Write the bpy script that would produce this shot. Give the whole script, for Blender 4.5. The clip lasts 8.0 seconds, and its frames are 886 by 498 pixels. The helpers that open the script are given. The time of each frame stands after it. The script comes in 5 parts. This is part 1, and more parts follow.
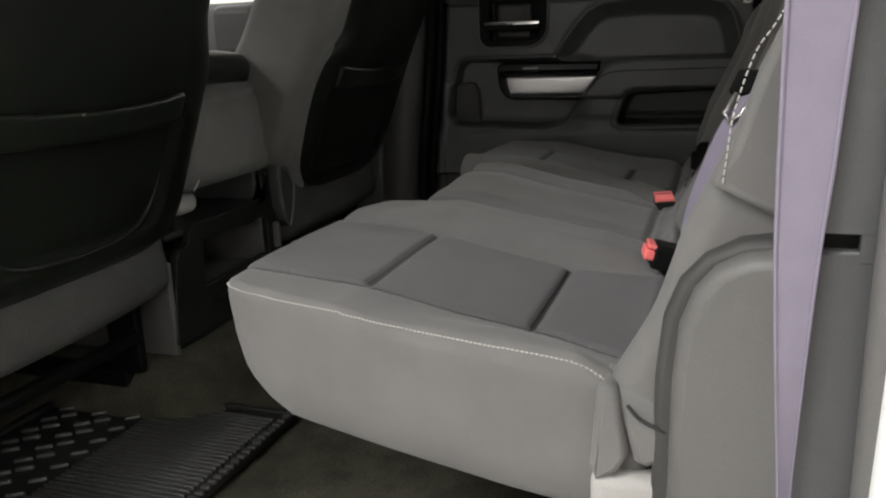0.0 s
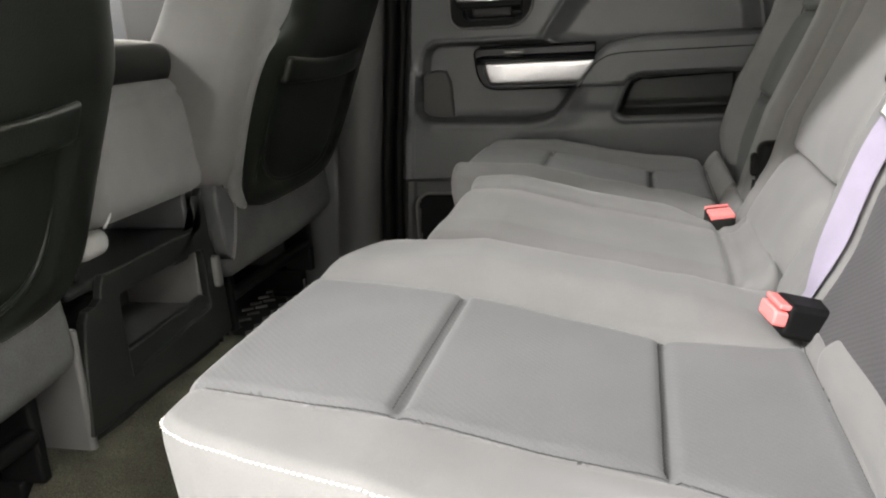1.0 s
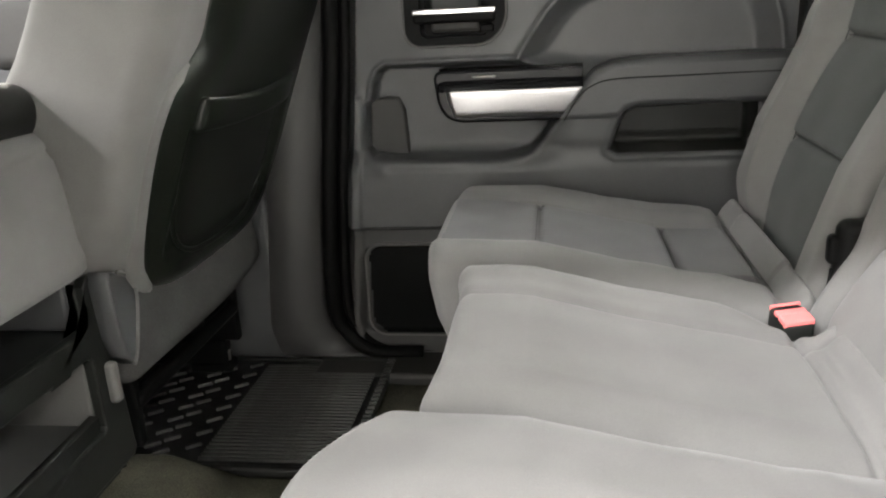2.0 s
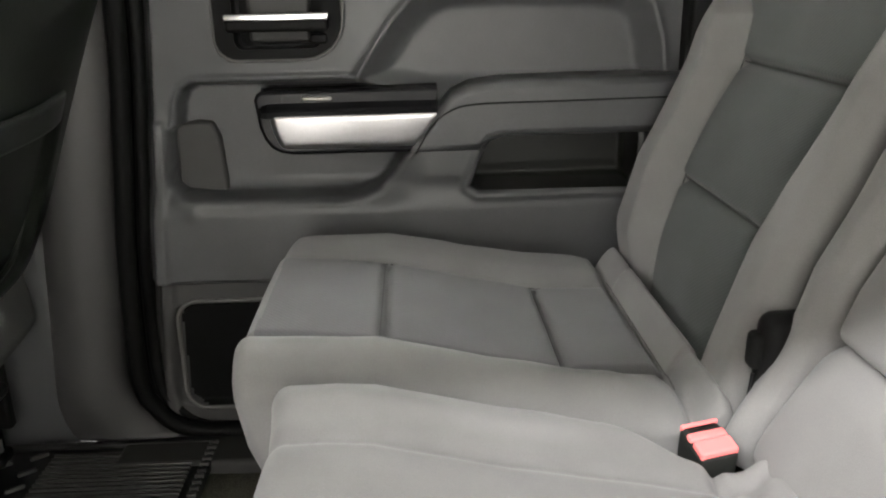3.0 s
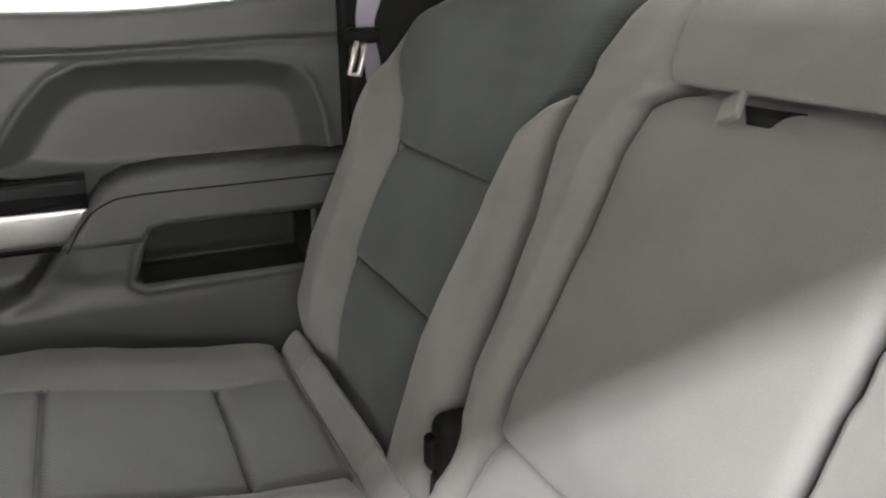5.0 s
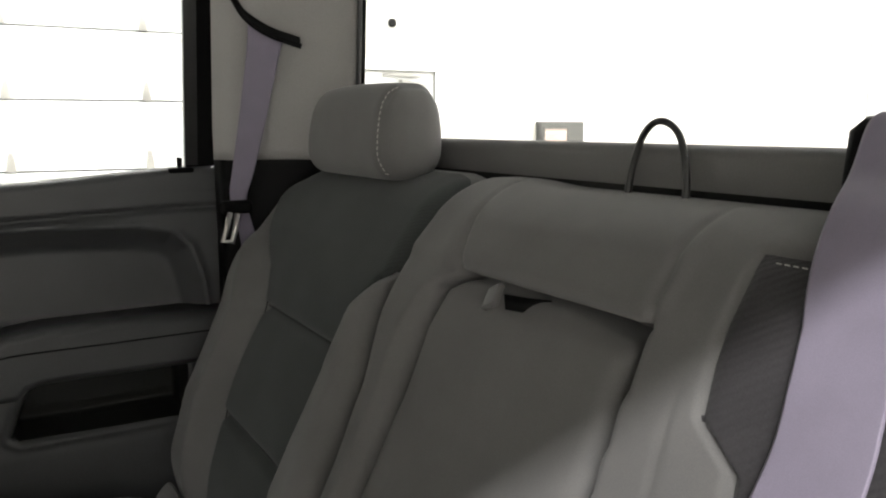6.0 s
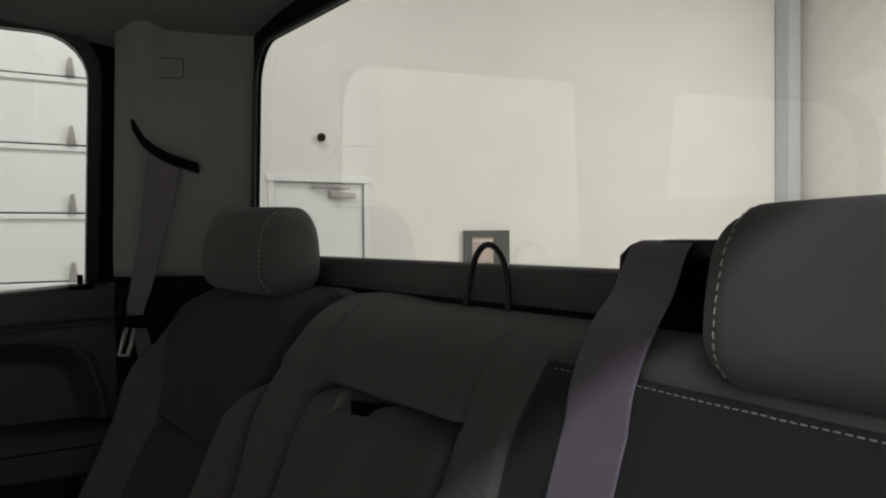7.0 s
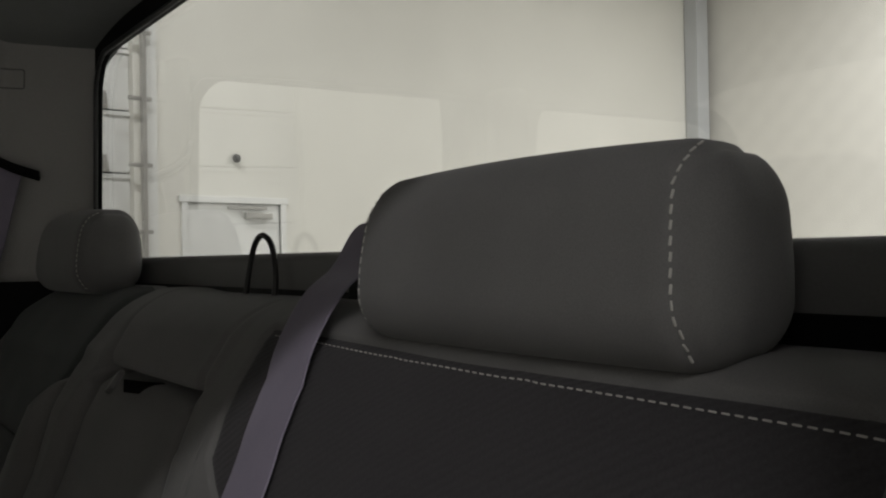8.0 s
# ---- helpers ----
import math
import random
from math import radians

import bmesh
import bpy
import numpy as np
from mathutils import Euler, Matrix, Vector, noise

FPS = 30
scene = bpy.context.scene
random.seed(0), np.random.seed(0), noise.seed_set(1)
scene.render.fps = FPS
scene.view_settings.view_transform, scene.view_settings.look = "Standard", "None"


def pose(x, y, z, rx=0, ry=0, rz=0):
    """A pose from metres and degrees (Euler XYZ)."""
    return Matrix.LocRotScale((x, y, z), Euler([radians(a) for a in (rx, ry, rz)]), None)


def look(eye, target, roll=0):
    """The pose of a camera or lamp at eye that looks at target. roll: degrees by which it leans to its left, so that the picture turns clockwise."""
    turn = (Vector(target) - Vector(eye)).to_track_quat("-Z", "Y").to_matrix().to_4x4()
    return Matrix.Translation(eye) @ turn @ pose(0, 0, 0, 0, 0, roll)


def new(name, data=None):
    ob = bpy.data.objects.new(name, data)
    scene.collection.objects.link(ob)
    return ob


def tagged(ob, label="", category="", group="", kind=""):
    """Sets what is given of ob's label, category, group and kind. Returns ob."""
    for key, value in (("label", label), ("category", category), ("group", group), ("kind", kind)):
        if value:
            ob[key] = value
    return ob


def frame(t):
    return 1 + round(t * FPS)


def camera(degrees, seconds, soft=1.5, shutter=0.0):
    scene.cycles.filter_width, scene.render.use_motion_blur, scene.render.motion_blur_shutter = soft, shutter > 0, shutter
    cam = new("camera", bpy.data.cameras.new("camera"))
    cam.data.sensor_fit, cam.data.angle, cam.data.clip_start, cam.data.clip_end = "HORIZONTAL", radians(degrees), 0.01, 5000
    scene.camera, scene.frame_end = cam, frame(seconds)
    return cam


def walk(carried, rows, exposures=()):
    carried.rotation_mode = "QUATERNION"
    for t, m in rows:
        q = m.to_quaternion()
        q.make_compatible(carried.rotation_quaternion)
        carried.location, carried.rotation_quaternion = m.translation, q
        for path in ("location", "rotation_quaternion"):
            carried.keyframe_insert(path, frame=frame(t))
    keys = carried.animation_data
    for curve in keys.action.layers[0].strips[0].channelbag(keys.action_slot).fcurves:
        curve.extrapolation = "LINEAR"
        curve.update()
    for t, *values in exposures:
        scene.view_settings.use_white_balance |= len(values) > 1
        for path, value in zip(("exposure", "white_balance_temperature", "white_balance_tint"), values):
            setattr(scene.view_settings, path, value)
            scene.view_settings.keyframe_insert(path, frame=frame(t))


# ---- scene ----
from mathutils.bvhtree import BVHTree

cam = camera(57.5, 8.0, soft=2.1)
PATH = [
    (0, (0.334, -1.354, 0.659), (-0.302, 0.474, 0.156), -2.0),
    (0.5, (0.216, -1.173, 0.634), (-0.307, 0.683, 0.103), -2.6),
    (1, (0.124, -1.034, 0.655), (-0.346, 0.832, 0.108), -3.3),
    (1.2, (0.072, -0.971, 0.67), (-0.373, 0.9, 0.119), -3.6),
    (2.3, (-0.022, -0.605, 0.724), (-0.206, 1.289, 0.109), -2.5),
    (2.5, (-0.022, -0.552, 0.72), (-0.134, 1.345, 0.097), -2.1),
    (3, (-0.006, -0.415, 0.742), (0.057, 1.479, 0.102), -1.2),
    (3.5, (0.016, -0.293, 0.78), (0.255, 1.582, 0.127), -0.8),
    (4, (0.027, -0.28, 0.769), (0.477, 1.55, 0.1), -0.6),
    (4.2, (0.027, -0.289, 0.775), (0.572, 1.513, 0.101), -0.5),
    (5.3, (0.059, -0.416, 0.848), (0.89, 1.321, 0.308), -0.2),
    (5.5, (0.072, -0.448, 0.864), (0.948, 1.286, 0.391), 0.0),
    (6, (0.074, -0.503, 0.886), (1.046, 1.219, 0.585), -0.1),
    (6.5, (0.085, -0.565, 0.903), (1.128, 1.135, 0.756), -0.2),
    (7, (0.098, -0.618, 0.901), (1.212, 1.042, 0.862), -0.5),
    (7.2, (0.121, -0.637, 0.901), (1.265, 1.003, 0.895), -0.5),
    (7.5, (0.154, -0.703, 0.897), (1.338, 0.909, 0.905), -0.5),
    (8, (0.189, -0.774, 0.865), (1.432, 0.793, 0.883), -1.0),
]
walk(cam, [(t, look(eye, target, roll)) for t, eye, target, roll in PATH],
     exposures=[(0, -0.25), (0.5, 0.95), (1, 1.52), (1.7, 1.85), (2.5, 2.08), (3.5, 2.05), (4.5, 1.95), (5.5, 1.5), (6, 0.4), (6.5, -1.15), (7, -1.7), (7.5, -1.85), (8, -1.85)])

# ---- light ----
world = bpy.data.worlds.new("garage_air")
scene.world = world
world.use_nodes = True
world.node_tree.nodes["Background"].inputs["Color"].default_value = (0.9, 0.95, 1.0, 1)
world.node_tree.nodes["Background"].inputs["Strength"].default_value = 0.05


def lamp(x, y, z, sx, sy, watts):
    data = bpy.data.lights.new("unseen_lamp", "AREA")
    data.shape, data.size, data.size_y, data.energy = "RECTANGLE", sx, sy, watts
    data.color = (1.0, 0.985, 0.985)
    ob = new("unseen_lamp", data)
    ob.matrix_world = pose(x, y, z)
    return ob


# unseen lamps near the ceiling, placed and powered to balance cab and wall brightness
for lx, ly, watts in ((-7.6, -4.6, 230), (-5.6, 3.7, 300), (-3.8, -4.6, 570), (-1.4, -4.6, 255), (4.6, -4.6, 120), (8.0, -4.6, 210), (1.3, 3.7, 330), (7.8, 1.2, 850)):
    lamp(lx, ly, 4.62, 2.4, 0.3, watts)

# ---- materials ----


def material(name, colour, rough=0.6, metal=0.0, grain=0.0, scale=200.0, bump=0.0, blotch=0.1, blotch_scale=6.0, spec=0.5, sheen=0.0, weave=0.0, weave_scale=300.0, coat=0.0, weave_dir="DIAGONAL"):
    m = bpy.data.materials.new(name)
    m.use_nodes = True
    nt = m.node_tree
    b = nt.nodes["Principled BSDF"]
    b.inputs["Roughness"].default_value = rough
    b.inputs["Metallic"].default_value = metal
    b.inputs["Specular IOR Level"].default_value = spec
    b.inputs["Sheen Weight"].default_value = sheen
    b.inputs["Coat Weight"].default_value = coat
    tc = nt.nodes.new("ShaderNodeTexCoord")
    big = nt.nodes.new("ShaderNodeTexNoise")
    big.inputs["Scale"].default_value = blotch_scale
    big.inputs["Detail"].default_value = 4
    nt.links.new(tc.outputs["Object"], big.inputs["Vector"])
    fine = nt.nodes.new("ShaderNodeTexNoise")
    fine.inputs["Scale"].default_value = scale
    fine.inputs["Detail"].default_value = 2
    nt.links.new(tc.outputs["Object"], fine.inputs["Vector"])

    def value(src, amount):
        r = nt.nodes.new("ShaderNodeMapRange")
        r.inputs["From Min"].default_value, r.inputs["From Max"].default_value = 0.3, 0.7
        r.inputs["To Min"].default_value, r.inputs["To Max"].default_value = 1 - amount, 1 + amount
        nt.links.new(src, r.inputs["Value"])
        return r.outputs["Result"]
    mul = nt.nodes.new("ShaderNodeMath")
    mul.operation = "MULTIPLY"
    nt.links.new(value(big.outputs["Fac"], blotch), mul.inputs[0])
    nt.links.new(value(fine.outputs["Fac"], grain), mul.inputs[1])
    last = mul.outputs[0]
    height = fine.outputs["Fac"]
    if weave:
        wv = nt.nodes.new("ShaderNodeTexWave")
        wv.bands_direction = weave_dir
        wv.inputs["Scale"].default_value = weave_scale
        wv.inputs["Distortion"].default_value = 0.6
        nt.links.new(tc.outputs["Object"], wv.inputs["Vector"])
        mul2 = nt.nodes.new("ShaderNodeMath")
        mul2.operation = "MULTIPLY"
        nt.links.new(last, mul2.inputs[0])
        r = nt.nodes.new("ShaderNodeMapRange")
        r.inputs["To Min"].default_value, r.inputs["To Max"].default_value = 1 - weave, 1 + weave
        nt.links.new(wv.outputs["Fac"], r.inputs["Value"])
        nt.links.new(r.outputs["Result"], mul2.inputs[1])
        last = mul2.outputs[0]
        height = wv.outputs["Fac"]
    mix = nt.nodes.new("ShaderNodeVectorMath")
    mix.operation = "SCALE"
    mix.inputs[0].default_value = colour
    nt.links.new(last, mix.inputs["Scale"])
    nt.links.new(mix.outputs["Vector"], b.inputs["Base Color"])
    if bump:
        bp = nt.nodes.new("ShaderNodeBump")
        bp.inputs["Strength"].default_value = bump
        bp.inputs["Distance"].default_value = 0.0015
        nt.links.new(height, bp.inputs["Height"])
        nt.links.new(bp.outputs["Normal"], b.inputs["Normal"])
    return m


CLOTH = material("grey_seat_cloth", (0.127, 0.1245, 0.121), 0.9, grain=0.10, scale=1400, bump=0.09, blotch=0.09, blotch_scale=11, spec=0.25, sheen=0.12)
INSERT = material("ribbed_seat_cloth", (0.089, 0.0885, 0.0895), 0.92, grain=0.12, scale=1200, bump=0.10, blotch=0.06, spec=0.2, sheen=0.12, weave=0.018, weave_scale=90)
MESHCLOTH = material("dark_patterned_cloth", (0.038, 0.036, 0.038), 0.92, grain=0.15, scale=600, bump=0.14, blotch=0.06, spec=0.2, sheen=0.1, weave=0.05, weave_scale=68)
PLASTIC = material("dark_grey_trim_plastic", (0.064, 0.0655, 0.0675), 0.42, grain=0.08, scale=700, bump=0.08, blotch=0.10, blotch_scale=9, spec=0.38)
PLASTIC_MID = material("mid_grey_trim_plastic", (0.105, 0.103, 0.10), 0.5, grain=0.05, scale=500, bump=0.12, blotch=0.05, spec=0.4)
PLASTIC_LOW = material("charcoal_trim_plastic", (0.045, 0.0445, 0.043), 0.55, grain=0.06, scale=500, bump=0.15, blotch=0.06, spec=0.28)
PLASTIC_DIM = material("dim_grey_trim_plastic", (0.050, 0.0495, 0.049), 0.52, grain=0.06, scale=500, bump=0.15, blotch=0.06, spec=0.4)
GLOSSBLACK = material("satin_black_plastic", (0.008, 0.008, 0.009), 0.22, blotch=0.03, spec=0.14)
INSERTDARK = material("dark_ribbed_seat_cloth", (0.040, 0.0445, 0.0425), 0.92, grain=0.14, scale=1200, bump=0.10, blotch=0.10, blotch_scale=7, spec=0.2, sheen=0.1, weave=0.05, weave_scale=90)
FELT = material("grey_black_felt", (0.062, 0.062, 0.060), 1.0, grain=0.14, scale=500, bump=0.2, blotch=0.12, blotch_scale=12, spec=0.1)
# stud rubber greyed and blotched to put its glints into the colour
STUD = material("glint_rubber", (0.045, 0.045, 0.043), 0.28, grain=0.2, bump=0.2, blotch=0.4, blotch_scale=25, spec=0.5)
SEAM = material("dark_seam_thread", (0.02, 0.02, 0.02), 0.9, blotch=0.05)
CONSOLE = material("black_console_plastic", (0.013, 0.0138, 0.0125), 0.40, grain=0.05, bump=0.1, spec=0.28)
BLACK = material("black_plastic", (0.006, 0.006, 0.006), 0.5, grain=0.05, bump=0.1, spec=0.06)
BLACKSOFT = material("black_seatback_vinyl", (0.0095, 0.0112, 0.0088), 0.31, grain=0.1, scale=400, bump=0.25, blotch=0.1, spec=0.28)
SILVER = material("brushed_silver_trim", (0.45, 0.446, 0.455), 0.32, metal=0.9, grain=0.04, scale=300, blotch=0.03)
CHROME = material("chrome", (0.85, 0.85, 0.86), 0.08, metal=1.0, blotch=0.0)
STEEL = material("zinc_steel", (0.45, 0.44, 0.42), 0.35, metal=0.9, blotch=0.15)
PILLAR = material("pale_pillar_trim", (0.32, 0.312, 0.30), 0.75, grain=0.06, scale=700, bump=0.15, blotch=0.04, spec=0.3)
HEADLINER = material("woven_headliner", (0.23, 0.235, 0.23), 0.95, grain=0.12, scale=900, bump=0.25, spec=0.15)
BELT = material("lavender_grey_webbing", (0.196, 0.174, 0.228), 0.7, grain=0.10, scale=2200, bump=0.04, blotch=0.06, blotch_scale=30, sheen=0.1)
RED = material("red_buckle_button", (0.84, 0.17, 0.165), 0.4, blotch=0.05)
CARPET = material("olive_grey_carpet", (0.062, 0.060, 0.045), 1.0, grain=0.5, scale=500, bump=1.0, blotch=0.3, blotch_scale=14, spec=0.1)
RUBBER = material("black_rubber", (0.016, 0.016, 0.016), 0.36, grain=0.1, bump=0.2, blotch=0.15, spec=0.4)
# paler rubber for ribs and edge teeth, with their sheen painted in
RUBBERSHEEN = material("sheen_black_rubber", (0.055, 0.055, 0.053), 0.30, grain=0.15, bump=0.2, blotch=0.3, blotch_scale=25, spec=0.6)
THREAD = material("pale_stitching", (0.43, 0.415, 0.385), 0.8, blotch=0.05)
WHITEPAINT = material("white_body_paint", (0.78, 0.78, 0.77), 0.25, blotch=0.02, coat=0.5)
WALLWHITE = material("white_painted_wall", (0.74, 0.725, 0.67), 0.7, grain=0.02, scale=60, blotch=0.03, blotch_scale=1.5)
WALLGREY = material("grey_painted_wall", (0.66, 0.65, 0.62), 0.75, grain=0.03, scale=60, blotch=0.06, blotch_scale=1.5)
BLOCKWHITE = material("white_painted_block", (0.72, 0.70, 0.65), 0.75, grain=0.04, scale=80, bump=0.15, blotch=0.03, blotch_scale=2)
DOORWHITE = material("white_enamel", (0.76, 0.76, 0.74), 0.45, blotch=0.02)
COLUMN = material("pale_grey_paint", (0.5, 0.51, 0.52), 0.6, blotch=0.04)
CONCRETE = material("sealed_concrete", (0.40, 0.392, 0.372), 0.5, grain=0.1, scale=40, bump=0.1, blotch=0.15, blotch_scale=1.2)
CEILINGWHITE = material("white_ceiling_paint", (0.75, 0.75, 0.73), 0.8, blotch=0.03)


def glass(name, tint, gloss_rough=0.0):
    m = bpy.data.materials.new(name)
    m.use_nodes = True
    b = m.node_tree.nodes["Principled BSDF"]
    b.inputs["Base Color"].default_value = tint
    b.inputs["Roughness"].default_value = gloss_rough
    b.inputs["Transmission Weight"].default_value = 1.0
    b.inputs["IOR"].default_value = 1.45
    return m


GLASS = glass("window_glass", (0.95, 0.97, 0.95, 1))

# ---- mesh tools ----
COVERS = {}


def cover_of(name, verts, faces):
    COVERS[name] = BVHTree.FromPolygons([tuple(map(float, q)) for q in verts], [tuple(map(int, q)) for q in faces])


def laid(name, p, off, core):
    """The point of a cover nearest to p, raised by off away from the core."""
    place, nrm, _, _ = COVERS[name].find_nearest(Vector(p))
    if nrm.dot(place - Vector(core)) < 0:
        nrm = -nrm
    return place + nrm * off



def mesh(name, verts, faces, mat, parent=None, smooth=True, label=""):
    me = bpy.data.meshes.new(name)
    me.from_pydata([tuple(map(float, v)) for v in verts], [], [tuple(map(int, f)) for f in faces])
    me.validate()
    me.materials.append(mat)
    ob = new(name, me)
    if parent is not None:
        ob.parent = parent
    if smooth:
        for p in me.polygons:
            p.use_smooth = True
    bm = bmesh.new()
    bm.from_mesh(me)
    bmesh.ops.recalc_face_normals(bm, faces=bm.faces)
    bm.to_mesh(me)
    bm.free()
    return tagged(ob, label=label)


def thing(name, label, category, at=(0, 0, 0), group="", kind=""):
    ob = new(name)
    ob.location = at
    return tagged(ob, label=label, category=category, group=group, kind=kind)


def rbox(half, r, n=(4, 4, 4), k=3):
    """A box with rounded edges: vertices and faces about the origin. n: strips between the corners along each axis."""
    axes = []
    for h, m in zip(half, n):
        rr = min(r, h * 0.98)
        bend = [rr * math.tan(radians(45) * j / k) for j in range(1, k + 1)]
        inner = list(np.linspace(-(h - rr), h - rr, m + 1))
        axes.append([-(h - rr) - b for b in reversed(bend)] + inner + [h - rr + b for b in bend])
    ids, pts, faces = {}, [], []

    def vid(i, j, l):
        if (i, j, l) not in ids:
            q = np.array((axes[0][i], axes[1][j], axes[2][l]))
            inn = np.array([max(h - min(r, h * 0.98), 0) for h in half])
            p = np.clip(q, -inn, inn)
            d = q - p
            rr = np.array([min(r, h * 0.98) for h in half])
            length = np.linalg.norm(d / rr)
            ids[(i, j, l)] = len(pts)
            pts.append(p + (d / length if length > 1e-9 else d))
        return ids[(i, j, l)]
    c = [len(a) for a in axes]
    for ax in range(3):
        u, v = [a for a in range(3) if a != ax]
        for end in (0, c[ax] - 1):
            for i in range(c[u] - 1):
                for j in range(c[v] - 1):
                    quad = []
                    for di, dj in ((0, 0), (1, 0), (1, 1), (0, 1)):
                        idx = [0, 0, 0]
                        idx[ax], idx[u], idx[v] = end, i + di, j + dj
                        quad.append(vid(*idx))
                    faces.append(quad)
    return np.array(pts), faces


def block(name, lo, hi, mat, parent=None, r=0.004, label="", m=None, k=2, n=(1, 1, 1)):
    """A rounded box between two corners."""
    lo, hi = np.array(lo, float), np.array(hi, float)
    v, f = rbox((hi - lo) / 2, min(r, *((hi - lo) / 2 * 0.98)), n, k)
    v = v + (lo + hi) / 2
    if m is not None:
        v = np.array([m @ Vector(p) for p in v])
    ob = mesh(name, v, f, mat, parent, True, label)
    if n == (1, 1, 1):
        for q in ob.data.polygons:
            if max(map(abs, q.normal)) > 0.999:
                q.use_smooth = False
    return ob


def split(name_of, verts, faces, kind_of, mats, parent, labels=None):
    """One mesh for each kind of face."""
    groups = {}
    for f in faces:
        c = verts[list(f)].mean(axis=0)
        groups.setdefault(kind_of(c), []).append(f)
    out = {}
    for kd, fs in groups.items():
        used = sorted({i for f in fs for i in f})
        back = {o: i for i, o in enumerate(used)}
        out[kd] = raw(name_of[kd], verts[used], [[back[i] for i in f] for f in fs], mats[kd], parent, (labels or {}).get(kd, ""))
    return out


def raw(name, verts, faces, mat, parent, label=""):
    me = bpy.data.meshes.new(name)
    me.from_pydata([tuple(map(float, v)) for v in verts], [], [tuple(map(int, f)) for f in faces])
    bm = bmesh.new()
    bm.from_mesh(me)
    bmesh.ops.recalc_face_normals(bm, faces=bm.faces)
    bm.to_mesh(me)
    bm.free()
    me.materials.append(mat)
    for p in me.polygons:
        p.use_smooth = True
    ob = new(name, me)
    ob.parent = parent
    return tagged(ob, label=label)


def tube(name, pts, r, mat, parent=None, sides=8, closed=False, label=""):
    pts = [Vector(p) for p in pts]
    verts, faces, n = [], [], len(pts)
    side = None
    for i, p in enumerate(pts):
        a = pts[(i - 1) % n] if closed or i else pts[0]
        b = pts[(i + 1) % n] if closed or i < n - 1 else pts[-1]
        d = (b - a).normalized()
        if side is None:
            side = d.orthogonal().normalized()
        side = (side - d * side.dot(d)).normalized()
        up = d.cross(side)
        for s in range(sides):
            t = 2 * math.pi * s / sides
            verts.append(p + side * (r * math.cos(t)) + up * (r * math.sin(t)))
    for i in range(n if closed else n - 1):
        for s in range(sides):
            a, b = i * sides + s, i * sides + (s + 1) % sides
            c, d2 = ((i + 1) % n) * sides + (s + 1) % sides, ((i + 1) % n) * sides + s
            faces.append((a, b, c, d2))
    if not closed:
        faces.append(tuple(range(sides)))
        faces.append(tuple(range((n - 1) * sides, n * sides)))
    return mesh(name, verts, faces, mat, parent, True, label)


def curve(pts, n=24):
    """A smooth line through points."""
    p = [np.array(q, float) for q in pts]
    p = [2 * p[0] - p[1]] + p + [2 * p[-1] - p[-2]]
    out, segs = [], len(p) - 3
    for i in range(n + 1):
        t = i / n * segs
        j = min(int(t), segs - 1)
        t -= j
        a, b, c, d = p[j:j + 4]
        out.append(0.5 * (2 * b + (c - a) * t + (2 * a - 5 * b + 4 * c - d) * t * t + (3 * b - a - 3 * c + d) * t ** 3))
    return out


def flat_band(name, pts, wides, thick, mat, parent=None, label="", ribs=0):
    """A ribbon along points, with a width vector at each; ribs: raised lines along it."""
    verts, faces = [], []
    for i, (p, w) in enumerate(zip(pts, wides)):
        p, w = Vector(p), Vector(w)
        d = (Vector(pts[min(i + 1, len(pts) - 1)]) - Vector(pts[max(i - 1, 0)])).normalized()
        nrm = d.cross(w).normalized() * (thick / 2)
        n = max(2, 2 * ribs + 1)
        row = [(-0.46 + 0.92 * j / (n - 1), 1.0 - (0.75 if j % 2 and ribs else 0.0)) for j in range(n)]
        verts += [p - w / 2] + [p + w * a - nrm * h for a, h in row] + [p + w / 2] + [p + w * a + nrm * h for a, h in reversed(row)]
    k = len(verts) // len(pts)
    for i in range(len(pts) - 1):
        for s in range(k):
            a, b = i * k + s, i * k + (s + 1) % k
            faces.append((a, b, b + k, a + k))
    faces += [tuple(range(k)), tuple(range(len(pts) * k - k, len(pts) * k))]
    return mesh(name, verts, faces, mat, parent, True, label)


def ring(name, outer, inner, place, depth, mat, parent=None, label=""):
    """A flat frame between two loops of as many points, placed in space by place(u, v, d)."""
    n, verts, faces = len(outer), [], []
    for d in (0, depth):
        verts += [place(u, v, d) for u, v in outer] + [place(u, v, d) for u, v in inner]
    for i in range(n):
        j = (i + 1) % n
        faces += [(i, j, n + j, n + i), (2 * n + i, 3 * n + i, 3 * n + j, 2 * n + j), (i, 2 * n + i, 2 * n + j, j), (n + i, n + j, 3 * n + j, 3 * n + i)]
    return mesh(name, verts, faces, mat, parent, False, label)


def loop(u0, u1, v0, v1, r, per=7):
    """A rectangle with rounded corners; r: one radius, or one for each corner (low u low v, high u low v, high high, low high)."""
    rs = [r] * 4 if isinstance(r, (int, float)) else r
    out = []
    for (cu, cv, a0), rr in zip(((u0, v0, 180), (u1, v0, 270), (u1, v1, 0), (u0, v1, 90)), rs):
        su, sv = (1 if cu == u0 else -1), (1 if cv == v0 else -1)
        for j in range(per):
            a = radians(a0 + 90 * j / (per - 1))
            out.append((cu + su * rr + rr * math.cos(a), cv + sv * rr + rr * math.sin(a)))
    return out


